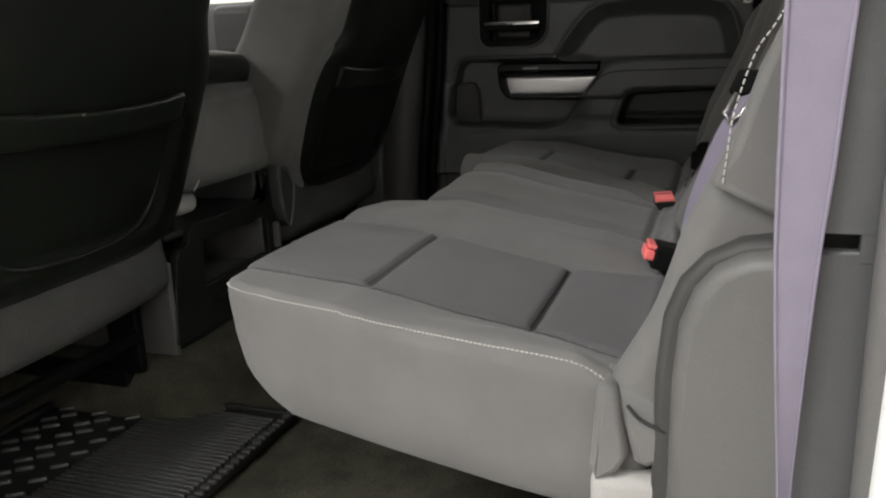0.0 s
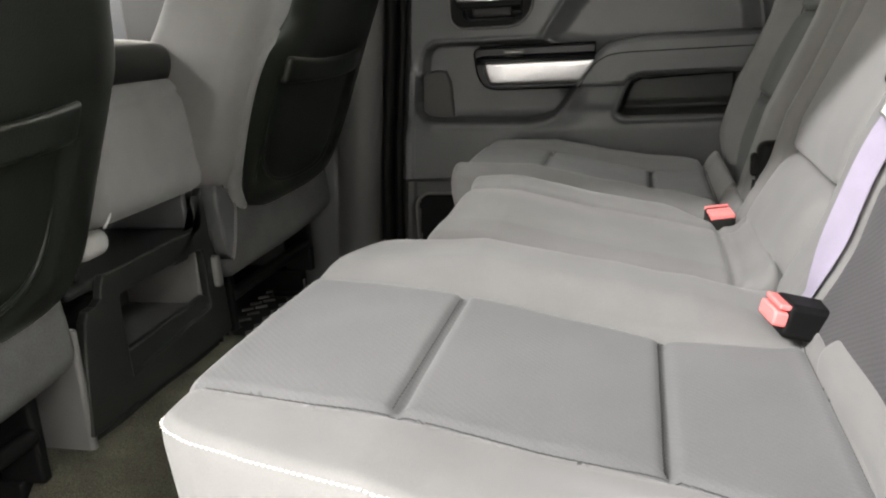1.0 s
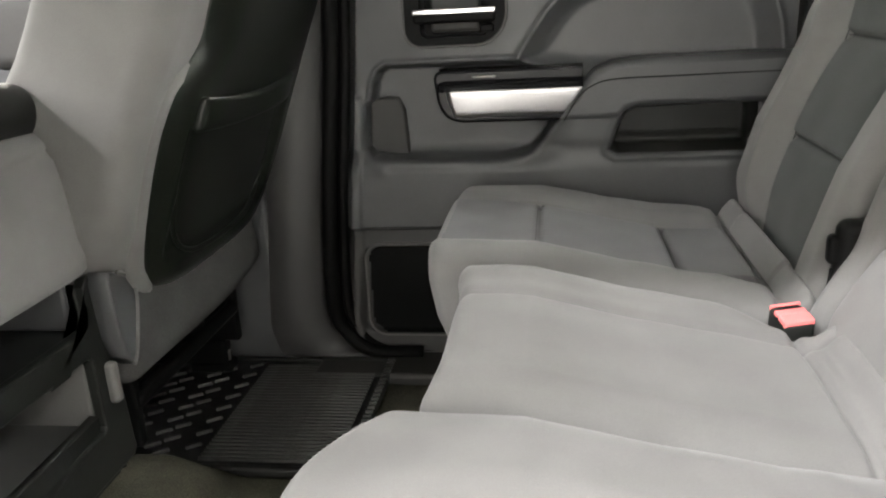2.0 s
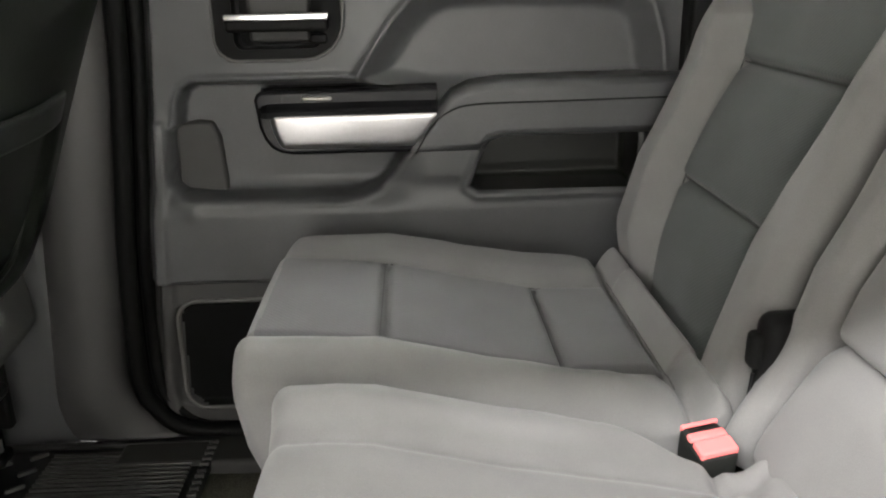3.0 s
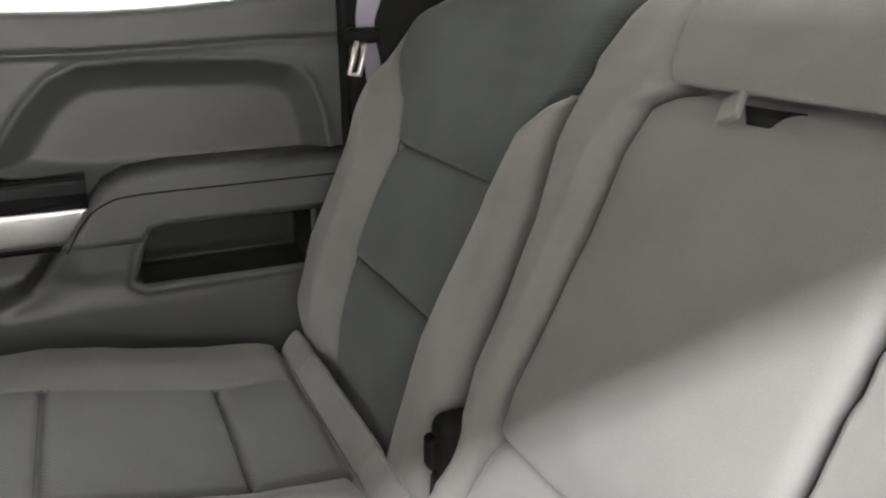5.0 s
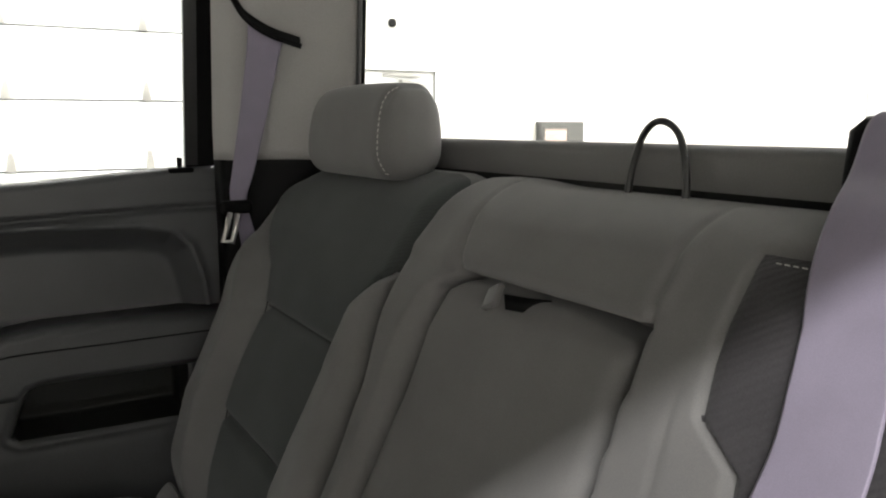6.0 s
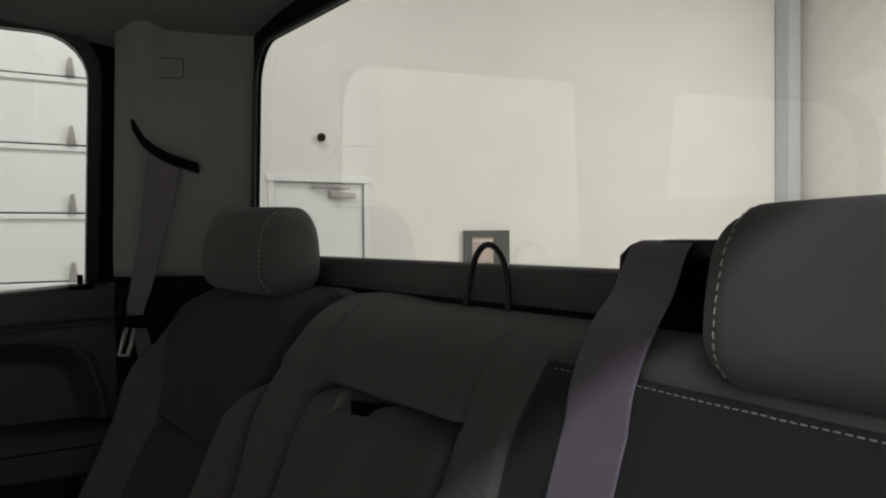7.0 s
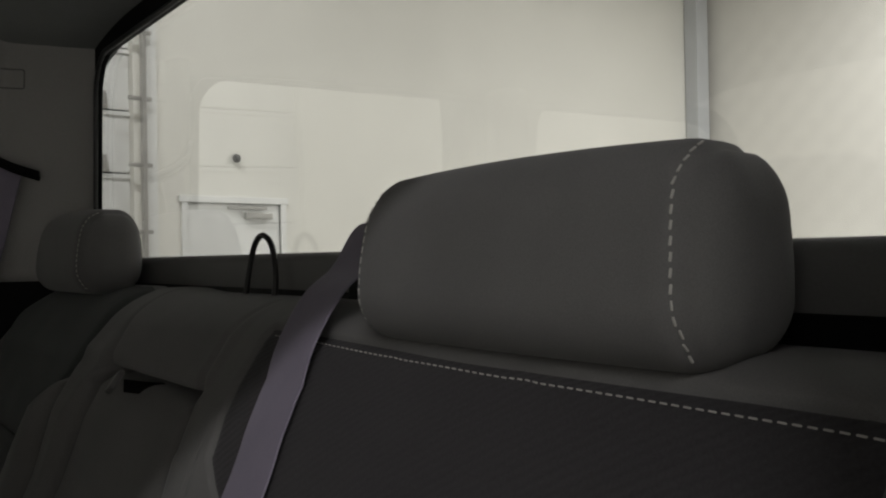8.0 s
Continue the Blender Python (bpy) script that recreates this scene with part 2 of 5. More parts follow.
def slab(name, outline, place, depth, mat, parent=None, bevel=0.004, label=""):
    """A plate with a softened front edge: an outline extruded by depth, its front at d = 0."""
    n = len(outline)
    pts = np.array(outline)
    nxt, prv = np.roll(pts, -1, 0), np.roll(pts, 1, 0)
    tan = nxt - prv
    tan /= np.linalg.norm(tan, axis=1)[:, None] + 1e-9
    area = np.sum(pts[:, 0] * nxt[:, 1] - nxt[:, 0] * pts[:, 1])
    nrm = np.stack([-tan[:, 1], tan[:, 0]], 1) * (1 if area > 0 else -1)
    verts, faces = [], []
    for inset, d in ((0, depth), (0, bevel), (bevel * 0.3, bevel * 0.3), (bevel, 0)):
        verts += [place(u, v, d) for u, v in pts + nrm * inset]
    for l in range(3):
        for i in range(n):
            j = (i + 1) % n
            faces.append((l * n + i, l * n + j, (l + 1) * n + j, (l + 1) * n + i))
    faces += [tuple(range(n)), tuple(range(3 * n, 4 * n))]
    ob = mesh(name, verts, faces, mat, parent, True, label)
    for p in ob.data.polygons:
        if len(p.vertices) > 4 or n == 4 and abs(p.area) > 0.6 * max(q.area for q in ob.data.polygons):
            p.use_smooth = False
    return ob


def smooth(a, b, x):
    t = np.clip((x - a) / (b - a), 0, 1)
    return t * t * (3 - 2 * t)


def inside(px, pz, poly):
    """Signed distance to a polygon, positive within."""
    poly = np.array(poly, float)
    best = np.full(np.shape(px), 1e9)
    odd = np.zeros(np.shape(px), bool)
    for (ax, az), (bx, bz) in zip(poly, np.roll(poly, -1, 0)):
        ex, ez = bx - ax, bz - az
        t = np.clip(((px - ax) * ex + (pz - az) * ez) / (ex * ex + ez * ez + 1e-12), 0, 1)
        best = np.minimum(best, np.hypot(px - ax - t * ex, pz - az - t * ez))
        hit = ((az > pz) != (bz > pz)) & (px < (bx - ax) * (pz - az) / (bz - az + 1e-12) + ax)
        odd ^= hit
    return np.where(odd, best, -best)


def near_line(px, pz, pts):
    best = np.full(np.shape(px), 1e9)
    for (ax, az), (bx, bz) in zip(pts, pts[1:]):
        ex, ez = bx - ax, bz - az
        t = np.clip(((px - ax) * ex + (pz - az) * ez) / (ex * ex + ez * ez + 1e-12), 0, 1)
        best = np.minimum(best, np.hypot(px - ax - t * ex, pz - az - t * ez))
    return best


def wobble(a, b, k, seed):
    """Slow uneven waves over a surface, about -1 to 1."""
    rng = np.random.RandomState(seed)
    out = 0
    for _ in range(7):
        u, w, ph = rng.uniform(-1, 1), rng.uniform(-1, 1), rng.uniform(0, 6.28)
        out = out + np.sin((a * u + b * w) * k * 2.2 + ph)
    return out / 3.5


def groove(d, width, depth):
    return depth * np.exp(-(d / width) ** 2)

# ---- cab shell ----


def carpet_height(x, y):
    hump = 0.085 * smooth(0.36, 0.24, np.abs(y - 0.05)) * smooth(-0.45, -0.62, x)
    return hump + 0.05 * smooth(-0.15, 0.05, x)


def floor_carpet():
    xs, ys = np.linspace(-1.9, 0.6, 90), np.linspace(-0.74, 0.80, 60)
    v, f = [], []
    for x in xs:
        for y in ys:
            v.append((x, y, float(carpet_height(x, y)) + 0.003 * noise.noise((x * 9, y * 9, 0))))
    m = len(ys)
    for i in range(len(xs) - 1):
        for j in range(m - 1):
            f.append((i * m + j, i * m + j + 1, (i + 1) * m + j + 1, (i + 1) * m + j))
    base = len(v)
    v += [(-1.9, -0.74, -0.06), (-1.9, 0.80, -0.06), (0.6, 0.80, -0.06), (0.6, -0.74, -0.06)]
    f.append((base, base + 1, base + 2, base + 3))
    ob = mesh("floor", v, f, CARPET)
    return tagged(ob, "worn olive-grey carpet floor of a truck cab", "floor", kind="structure")


floor_carpet()

# far rear door, closed: sculpted inner panel
DOOR_Y = 0.80
PAD = [(-0.095, 0.595), (-0.07, 0.635), (-0.035, 0.685), (0.0, 0.72), (0.04, 0.738), (0.12, 0.742), (0.27, 0.738), (0.325, 0.726), (0.352, 0.70), (0.368, 0.65), (0.378, 0.57), (0.378, 0.56), (0.02, 0.56), (-0.06, 0.575)]
RECESS = [(-0.362, 0.572), (-0.352, 0.590), (-0.333, 0.60), (-0.09, 0.60), (0.01, 0.57), (0.0, 0.51), (-0.02, 0.488), (-0.045, 0.454), (-0.062, 0.437), (-0.085, 0.428), (-0.12, 0.422), (-0.335, 0.427), (-0.362, 0.432), (-0.377, 0.447), (-0.383, 0.47), (-0.378, 0.53), (-0.367, 0.538)]
POCKET = [(0.078, 0.437), (0.092, 0.48), (0.106, 0.505), (0.125, 0.512), (0.33, 0.52), (0.33, 0.432), (0.09, 0.430)]
SPEAKER = loop(-0.392, -0.10, 0.068, 0.252, 0.03)


def door_depth(x, z):
    """How far the far door's panel stands into the cab."""
    d = 0.022 * smooth(0.45, 0.40, z)                                  # lower bulge
    d = d + 0.02 * smooth(-0.06, 0.02, x) * smooth(0.56, 0.50, z) * smooth(0.40, 0.46, z)
    d = d - 0.024 * smooth(0.296, 0.286, z)                                # step above the speaker panel
    rc = inside(x, z, RECESS)
    d = d - 0.042 * smooth(-0.001, 0.007, rc) + 0.004 * np.exp(-((rc + 0.006) / 0.004) ** 2)
    scoop = inside(x, z, PAD)
    d = d - 0.034 * smooth(0.0, 0.045, scoop) + 0.006 * np.exp(-((scoop - 0.003) / 0.007) ** 2) * smooth(0.585, 0.60, z)
    pk = inside(x, z, POCKET)
    d = d - 0.075 * smooth(-0.001, 0.009, pk) + 0.005 * np.exp(-((pk + 0.008) / 0.006) ** 2)
    d = d - 0.012 * smooth(-0.002, 0.006, inside(x, z, SPEAKER))
    ridge = near_line(x, z, [(-0.398, 0.545), (-0.400, 0.46), (-0.382, 0.425), (-0.345, 0.413)])
    d = d + groove(ridge, 0.012, 0.005)
    d = d - groove(np.abs(z - 0.748 - 0.012 * smooth(0.0, 0.4, x)), 0.0045, 0.008)
    d = d - 0.032 * smooth(0.0, 0.006, inside(x, z, loop(-0.260, -0.128, 0.646, 0.757, 0.014)))
    d = d - 0.03 * smooth(-0.400, -0.418, x) + 0.006 * smooth(-0.383, -0.388, x) * smooth(0.547, 0.541, z)
    return d


def far_door():
    door = thing("door_1", "closed dark grey truck door with sculpted panel and silver grab bar", "door", (0, DOOR_Y, 0), kind="structure")
    xs, zs = np.linspace(-0.42, 0.405, 270), np.linspace(0.0, 0.785, 260)
    X, Z = np.meshgrid(xs, zs, indexing="ij")
    D = door_depth(X, Z)
    X = X + 0.09 * (Z - 0.42) * smooth(-0.30, -0.42, X)
    v = np.stack([X, -D, Z], -1).reshape(-1, 3)
    m = len(zs)
    f = [(i * m + j, i * m + j + 1, (i + 1) * m + j + 1, (i + 1) * m + j) for i in range(len(xs) - 1) for j in range(m - 1)]

    def kind_of(c):
        x, z = np.array(c[0]), np.array(c[2])
        if inside(x, z, SPEAKER) > 0:
            return "speaker"
        if inside(x, z, POCKET) > 0.0:
            return "pocket"
        if inside(x, z, PAD) > 0:
            return "pad"
        if z < 0.288:
            return "base"
        return "panel"
    # pocket faces get near-black plastic to paint the shade inside
    split({"panel": "inner_panel", "pad": "upper_pad", "pocket": "pull_pocket", "speaker": "speaker_grille", "base": "speaker_surround"}, v, f, kind_of,
          {"panel": PLASTIC, "pad": PLASTIC, "pocket": CONSOLE, "speaker": BLACK, "base": PLASTIC_DIM}, door,
          {"speaker": "black perforated speaker grille"})
    # outer skin closes the door from behind
    block("outer_skin", (-0.42, 0.10, -0.12), (0.42, 0.14, 0.80), WHITEPAINT, door, 0.02, "white painted outer skin")

    def on(u, w, d):
        return (u, d, w)
    # armrest
    arm = [(-0.012, 0.497), (0.012, 0.535), (0.03, 0.562), (0.05, 0.582), (0.08, 0.594), (0.13, 0.599), (0.40, 0.602), (0.40, 0.518), (0.125, 0.517), (0.105, 0.512), (0.09, 0.497)]
    slab("armrest", arm, lambda u, w, d: (u, -0.048 + d, w), 0.09, PLASTIC, door, 0.012)
    tube("armrest_seam", [(u, -0.0485, w) for u, w in curve([(-0.004, 0.497), (0.02, 0.535), (0.045, 0.556), (0.085, 0.566), (0.2, 0.568), (0.37, 0.57)], 30)], 0.0012, BLACK, door)
    # grab bar
    v2, f2 = rbox((0.116, 0.014, 0.027), 0.010, (6, 2, 8), 4)
    w = v2[:, 2] + 0.5325
    x = v2[:, 0] - 0.097 + 0.72 * v2[:, 2] * smooth(-0.10, 0.10, v2[:, 0])
    x = x + 0.012 * smooth(0.55, 0.50, w) * smooth(-0.06, -0.116, v2[:, 0])
    mesh("grab_bar", np.stack([x, v2[:, 1] - 0.032 + 0.0035 * ((0.560 - w) / 0.054) ** 2, w], 1), f2, SILVER, door, True, "brushed silver grab bar face")
    sw = [(-0.237, 0.576), (-0.233, 0.585), (-0.224, 0.590), (0.03, 0.590), (0.03, 0.550), (0.004, 0.495), (-0.186, 0.495), (-0.203, 0.498), (-0.216, 0.505), (-0.226, 0.518), (-0.232, 0.536)]
    slab("bar_housing", sw, lambda u, w, d: (u, -0.030 + d, w), 0.07, GLOSSBLACK, door, 0.006, "black switch housing behind the bar")
    rows = [(-0.230, 0.012), (-0.226, 0.005), (-0.217, 0.001), (-0.205, 0.0), (0.03, 0.0)]
    edge = [(-0.0440, 0.552), (-0.0450, 0.5605), (-0.0420, 0.5645), (-0.020, 0.5780), (0.004, 0.5910), (0.004, 0.552)]
    top = [(u, y + back * (y < -0.01), z) for u, back in rows for y, z in edge]
    k = len(edge)
    mesh("bar_top", top, [(i * k + j, i * k + (j + 1) % k, (i + 1) * k + (j + 1) % k, (i + 1) * k + j) for i in range(len(rows) - 1) for j in range(k)] + [tuple(range(k)), tuple(range(len(top) - 1, len(top) - 1 - k, -1))], GLOSSBLACK, door, False, "sloping black top of the grab bar")
    v2, f2 = rbox((0.022, 0.011, 0.004), 0.004, (2, 2, 1), 2)
    mesh("window_switch", v2 * np.array((1, 1, 0.7)) + np.array((-0.145, -0.022, 0.5775)), f2, STEEL, door, True, "rocker window switch with a bright edge")
    # release handle
    bez_o, bez_i = loop(-0.285, -0.105, 0.634, 0.785, [0.03, 0.055, 0.045, 0.02]), loop(-0.258, -0.13, 0.648, 0.755, [0.012, 0.02, 0.02, 0.012])
    ring("handle_bezel", bez_o, bez_i, lambda u, w, d: (u, -0.018 + d, w), 0.03, BLACK, door, "satin black bezel of the release handle")
    tube("bezel_edge", [(u, -0.012, w) for u, w in loop(-0.287, -0.103, 0.632, 0.787, [0.03, 0.055, 0.045, 0.02])], 0.0026, PLASTIC_MID, door, closed=True, label="thin edge of the bezel")
    slab("handle_cup", loop(-0.262, -0.126, 0.644, 0.76, 0.016), lambda u, w, d: (u, 0.024 + d, w), 0.02, BLACK, door, 0.006)
    block("cup_pad", (-0.242, 0.006, 0.655), (-0.150, 0.030, 0.742), PLASTIC_LOW, door, 0.008)
    lever = block("release_lever", (-0.268, -0.030, 0.672), (-0.122, -0.008, 0.693), BLACK, door, 0.006, "black release lever")
    block("lever_trim", (-0.270, -0.033, 0.686), (-0.120, -0.012, 0.698), CHROME, lever, 0.004, "chrome strip on the lever")
    block("lock_button", (-0.150, -0.022, 0.654), (-0.125, 0.0, 0.668), BLACK, door, 0.004)
    # bottle insert in the recess
    slab("bottle_insert", [(-0.374, 0.437), (-0.370, 0.535), (-0.335, 0.541), (-0.314, 0.538), (-0.303, 0.515), (-0.298, 0.428)], lambda u, w, d: (u, 0.028 + d, w), 0.02, PLASTIC_LOW, door, 0.006)
    tube("grille_rim", [(u, 0.0, w) for u, w in loop(-0.396, -0.096, 0.064, 0.256, 0.034)], 0.0035, PLASTIC_MID, door, closed=True, label="thin rim round the speaker grille")
    # sill and lock pin
    sv, sf = rbox((0.43, 0.03, 0.024), 0.012, (12, 2, 2), 3)
    sv = sv + np.array((-0.01, 0.035, 0.778))
    sv[:, 2] += 0.022 * smooth(0.05, 0.40, sv[:, 0])
    mesh("window_sill", sv, sf, PLASTIC, door, True)
    tube("sill_seal", [(x, 0.025, 0.7985 + 0.022 * float(smooth(0.05, 0.40, x))) for x in np.linspace(-0.42, 0.40, 20)], 0.004, BLACK, door)
    pin = block("lock_ferrule", (0.322, 0.005, 0.812), (0.362, 0.035, 0.822), BLACK, door, 0.004)
    tube("lock_pin", [(0.342, 0.02, 0.81), (0.342, 0.02, 0.835), (0.342, 0.02, 0.838)], 0.0045, BLACK, door)

    # window frame leans inwards
    def lean(u, w, d):
        return (u, 0.04 - 0.16 * (w - 0.80) + d, w)
    ring("window_frame", loop(-0.46, 0.402, 0.74, 1.262, [0.01, 0.01, 0.09, 0.06]), loop(-0.40, 0.362, 0.775, 1.226, [0.01, 0.01, 0.075, 0.05]), lean, 0.05, BLACK, door, "black window frame")
    ring("frame_seal", loop(-0.41, 0.372, 0.77, 1.236, [0.01, 0.01, 0.08, 0.05]), loop(-0.392, 0.352, 0.778, 1.218, [0.01, 0.01, 0.07, 0.045]), lambda u, w, d: lean(u, w, d - 0.008), 0.012, RUBBER, door)
    pane = loop(-0.405, 0.367, 0.77, 1.231, [0.01, 0.01, 0.075, 0.05])
    slab("pane", pane, lambda u, w, d: lean(u, w, d + 0.03), 0.004, GLASS, door, 0.001, "clear side glass")
    return door


far_door()


def plate_wall(name, corners, thick, mat, label, category="wall"):
    """A wall plate from four corners, thickened along its normal."""
    c = [Vector(p) for p in corners]
    nrm = (c[1] - c[0]).cross(c[3] - c[0]).normalized() * thick
    v = c + [p + nrm for p in c]
    f = [(0, 1, 2, 3), (4, 7, 6, 5)] + [(i, 4 + i, 4 + (i + 1) % 4, (i + 1) % 4) for i in range(4)]
    return tagged(mesh(name, v, f, mat, None, False), label, category, kind="structure")


# front passenger door and pillar trim
def b_pillar():
    p = thing("pillar_trim", "dark grey plastic pillar trim beside the front seat", "pillar trim", (-0.5, 0.78, 0), kind="structure")
    zs = np.concatenate([np.linspace(0.018, 0.16, 16), np.linspace(0.19, 1.25, 34)])
    right = np.interp(zs, [0.018, 0.022, 0.03, 0.045, 0.07, 0.10, 0.14, 0.33, 0.5, 0.7, 1.25], [0.20, 0.12, 0.085, 0.055, 0.030, 0.015, 0.008, 0.026, 0.044, 0.062, 0.115])
    verts, faces, n = [], [], 15
    for z, r in zip(zs, right):
        left = float(np.interp(z, [0, 0.5, 1.25], [-0.12, -0.075, -0.02]))
        for k in range(n):
            u = k / (n - 1)
            bulge = math.sin(math.pi * min(max(u, 0.0), 1.0)) ** 0.55
            verts.append((left + (r - left) * u, 0.028 - 0.040 * bulge - 0.14 * max(z - 0.8, 0) + 0.010 * float(smooth(0.10, 0.02, z)), z))
    for i in range(len(zs) - 1):
        for k in range(n - 1):
            faces.append((i * n + k, i * n + k + 1, (i + 1) * n + k + 1, (i + 1) * n + k))
    cover = mesh("trim_cover", verts, faces, PLASTIC_DIM, p)
    thick = cover.modifiers.new("thick", "SOLIDIFY")
    thick.thickness, thick.offset = 0.003, -1
    seal = curve([(0.21, 0.012, 0.026), (0.13, 0.010, 0.028), (0.085, 0.008, 0.042), (0.055, 0.006, 0.075), (0.036, 0.004, 0.13), (0.044, 0.0, 0.33), (0.062, 0.0, 0.5), (0.080, 0.0, 0.7), (0.118, -0.06, 1.2)], 60)
    tube("door_seal", seal, 0.015, BLACK, p, label="black rubber door seal")
    tube("inner_seal", [(x + 0.022, y + 0.020, z) for x, y, z in seal], 0.010, BLACK, p)
    return p


b_pillar()
backing = block("door_gap", (-0.56, 0.845, -0.05), (-0.34, 0.88, 1.26), BLACK, None, 0.004)
tagged(backing, "black jamb behind the pillar trim", "door jamb", kind="structure")
sill = block("sill_plate", (-0.50, 0.70, -0.02), (0.42, 0.815, 0.022), PLASTIC_LOW, None, 0.01)
tagged(sill, "black plastic door sill plate", "sill plate", kind="structure")


def front_door(side):
    y = 0.80 * side
    d = thing("door_2" if side > 0 else "door_3", "closed dark grey front door of the cab", "door", (-1.1, y, 0), kind="structure")
    s = side
    v, f = rbox((0.52, 0.03, 0.36), 0.02, (4, 2, 4), 3)
    mesh("inner_panel", v * np.array((1, 1, 1.18)) + np.array((0, 0.02 * s, 0.36)), f, PLASTIC, d)
    v, f = rbox((0.36, 0.04, 0.04), 0.02, (4, 2, 2), 3)
    mesh("armrest", v + np.array((0.08, -0.04 * s, 0.56)), f, PLASTIC_LOW, d)

    v, f = rbox((0.075, 0.03, 0.075), 0.028, (3, 2, 3), 5)
    mesh("pull_pod", v + np.array((0.09, -0.035 * s, 0.70)), f, PLASTIC_LOW, d, True, "dark rounded pull pod")

    def lean(u, w, dd):
        return (u, s * (0.04 - 0.16 * (w - 0.80) + dd), w)
    ring("window_frame", loop(-0.56, 0.54, 0.74, 1.262, [0.01, 0.01, 0.06, 0.3]), loop(-0.50, 0.50, 0.785, 1.22, [0.01, 0.01, 0.05, 0.26]), lean, 0.05, BLACK, d)
    block("outer_skin", (-0.54, 0.09 * s if s > 0 else -0.13, -0.12), (0.54, 0.13 if s > 0 else -0.09, 0.79), WHITEPAINT, d, 0.02)
    return d


front_door(1)
front_door(-1)


# rear cab wall and window
REAR_X = 0.575


def rear_wall():
    w = thing("wall_rear", "dark plastic rear cab wall below the back window", "wall", (REAR_X, 0, 0), kind="structure")
    v, f = rbox((0.03, 0.70, 0.40), 0.012, (2, 8, 4), 3)
    mesh("lower_panel", v + np.array((0.02, 0, 0.44)), f, BLACK, w)
    # rolled ledge under the glass
    v, f = rbox((0.014, 0.70, 0.024), 0.012, (2, 8, 2), 4)
    v = v + np.array((0.006, -0.02, 0.847))
    mesh("ledge", v, f, PLASTIC_MID, w)
    # carpet-like band between ledge and seat
    v, f = rbox((0.008, 0.68, 0.06), 0.006, (2, 8, 2), 2)
    mesh("trim_band", v + np.array((0.004, 0, 0.77)), f, PLASTIC_DIM, w)
    return w


rear_wall()


def rear_window():
    w = thing("window_1", "wide fixed back window with a black surround", "window", (REAR_X, 0, 0), kind="structure")

    def at(u, v, d):
        return (d - 0.02 * (v - 0.87), u * (1 - 0.20 * (v - 0.90)), v)
    ring("window_frame", loop(-0.76, 0.72, 0.84, 1.30, 0.02), loop(-0.672, 0.640, 0.866, 1.197, [0.02, 0.02, 0.062, 0.062]), at, 0.008, BLACK, w, "black painted surround")
    tube("window_seal", [at(u, v, -0.002) for u, v in loop(-0.674, 0.642, 0.864, 1.199, [0.02, 0.02, 0.062, 0.062], 10)], 0.004, RUBBER, w, closed=True)
    slab("pane", loop(-0.69, 0.655, 0.85, 1.215, 0.05), lambda u, v, d: at(u, v, d + 0.010), 0.004, GLASS, w, 0.001, "clear back glass")
    return w


rear_window()


def headliner():
    xs, ys = np.linspace(-1.2, 0.60, 40), np.linspace(-0.78, 0.78, 40)
    v, f = [], []

    def height(x, y):
        e = max(0.0, abs(y) - 0.40) / 0.36
        b = max(0.0, x - 0.15) / 0.45
        return 1.285 - (0.055 if y > 0 else 0.012) * e ** 2.2 - 0.06 * b ** 2.0
    for off in (0, 0.02):
        for x in xs:
            for y in ys:
                v.append((x, y, height(x, y) + off))
    m, n = len(ys), len(xs) * len(ys)
    for o in (0, n):
        for i in range(len(xs) - 1):
            for j in range(m - 1):
                f.append((o + i * m + j, o + i * m + j + 1, o + (i + 1) * m + j + 1, o + (i + 1) * m + j))
    ob = mesh("ceiling", v, f, HEADLINER)
    tagged(ob, "grey woven fabric headliner of the cab", "ceiling", kind="structure")
    roof = block("roof", (-1.2, -0.80, 1.315), (0.63, 0.80, 1.345), WHITEPAINT, None, 0.012)
    tagged(roof, "white painted cab roof panel", "roof", kind="structure")


headliner()


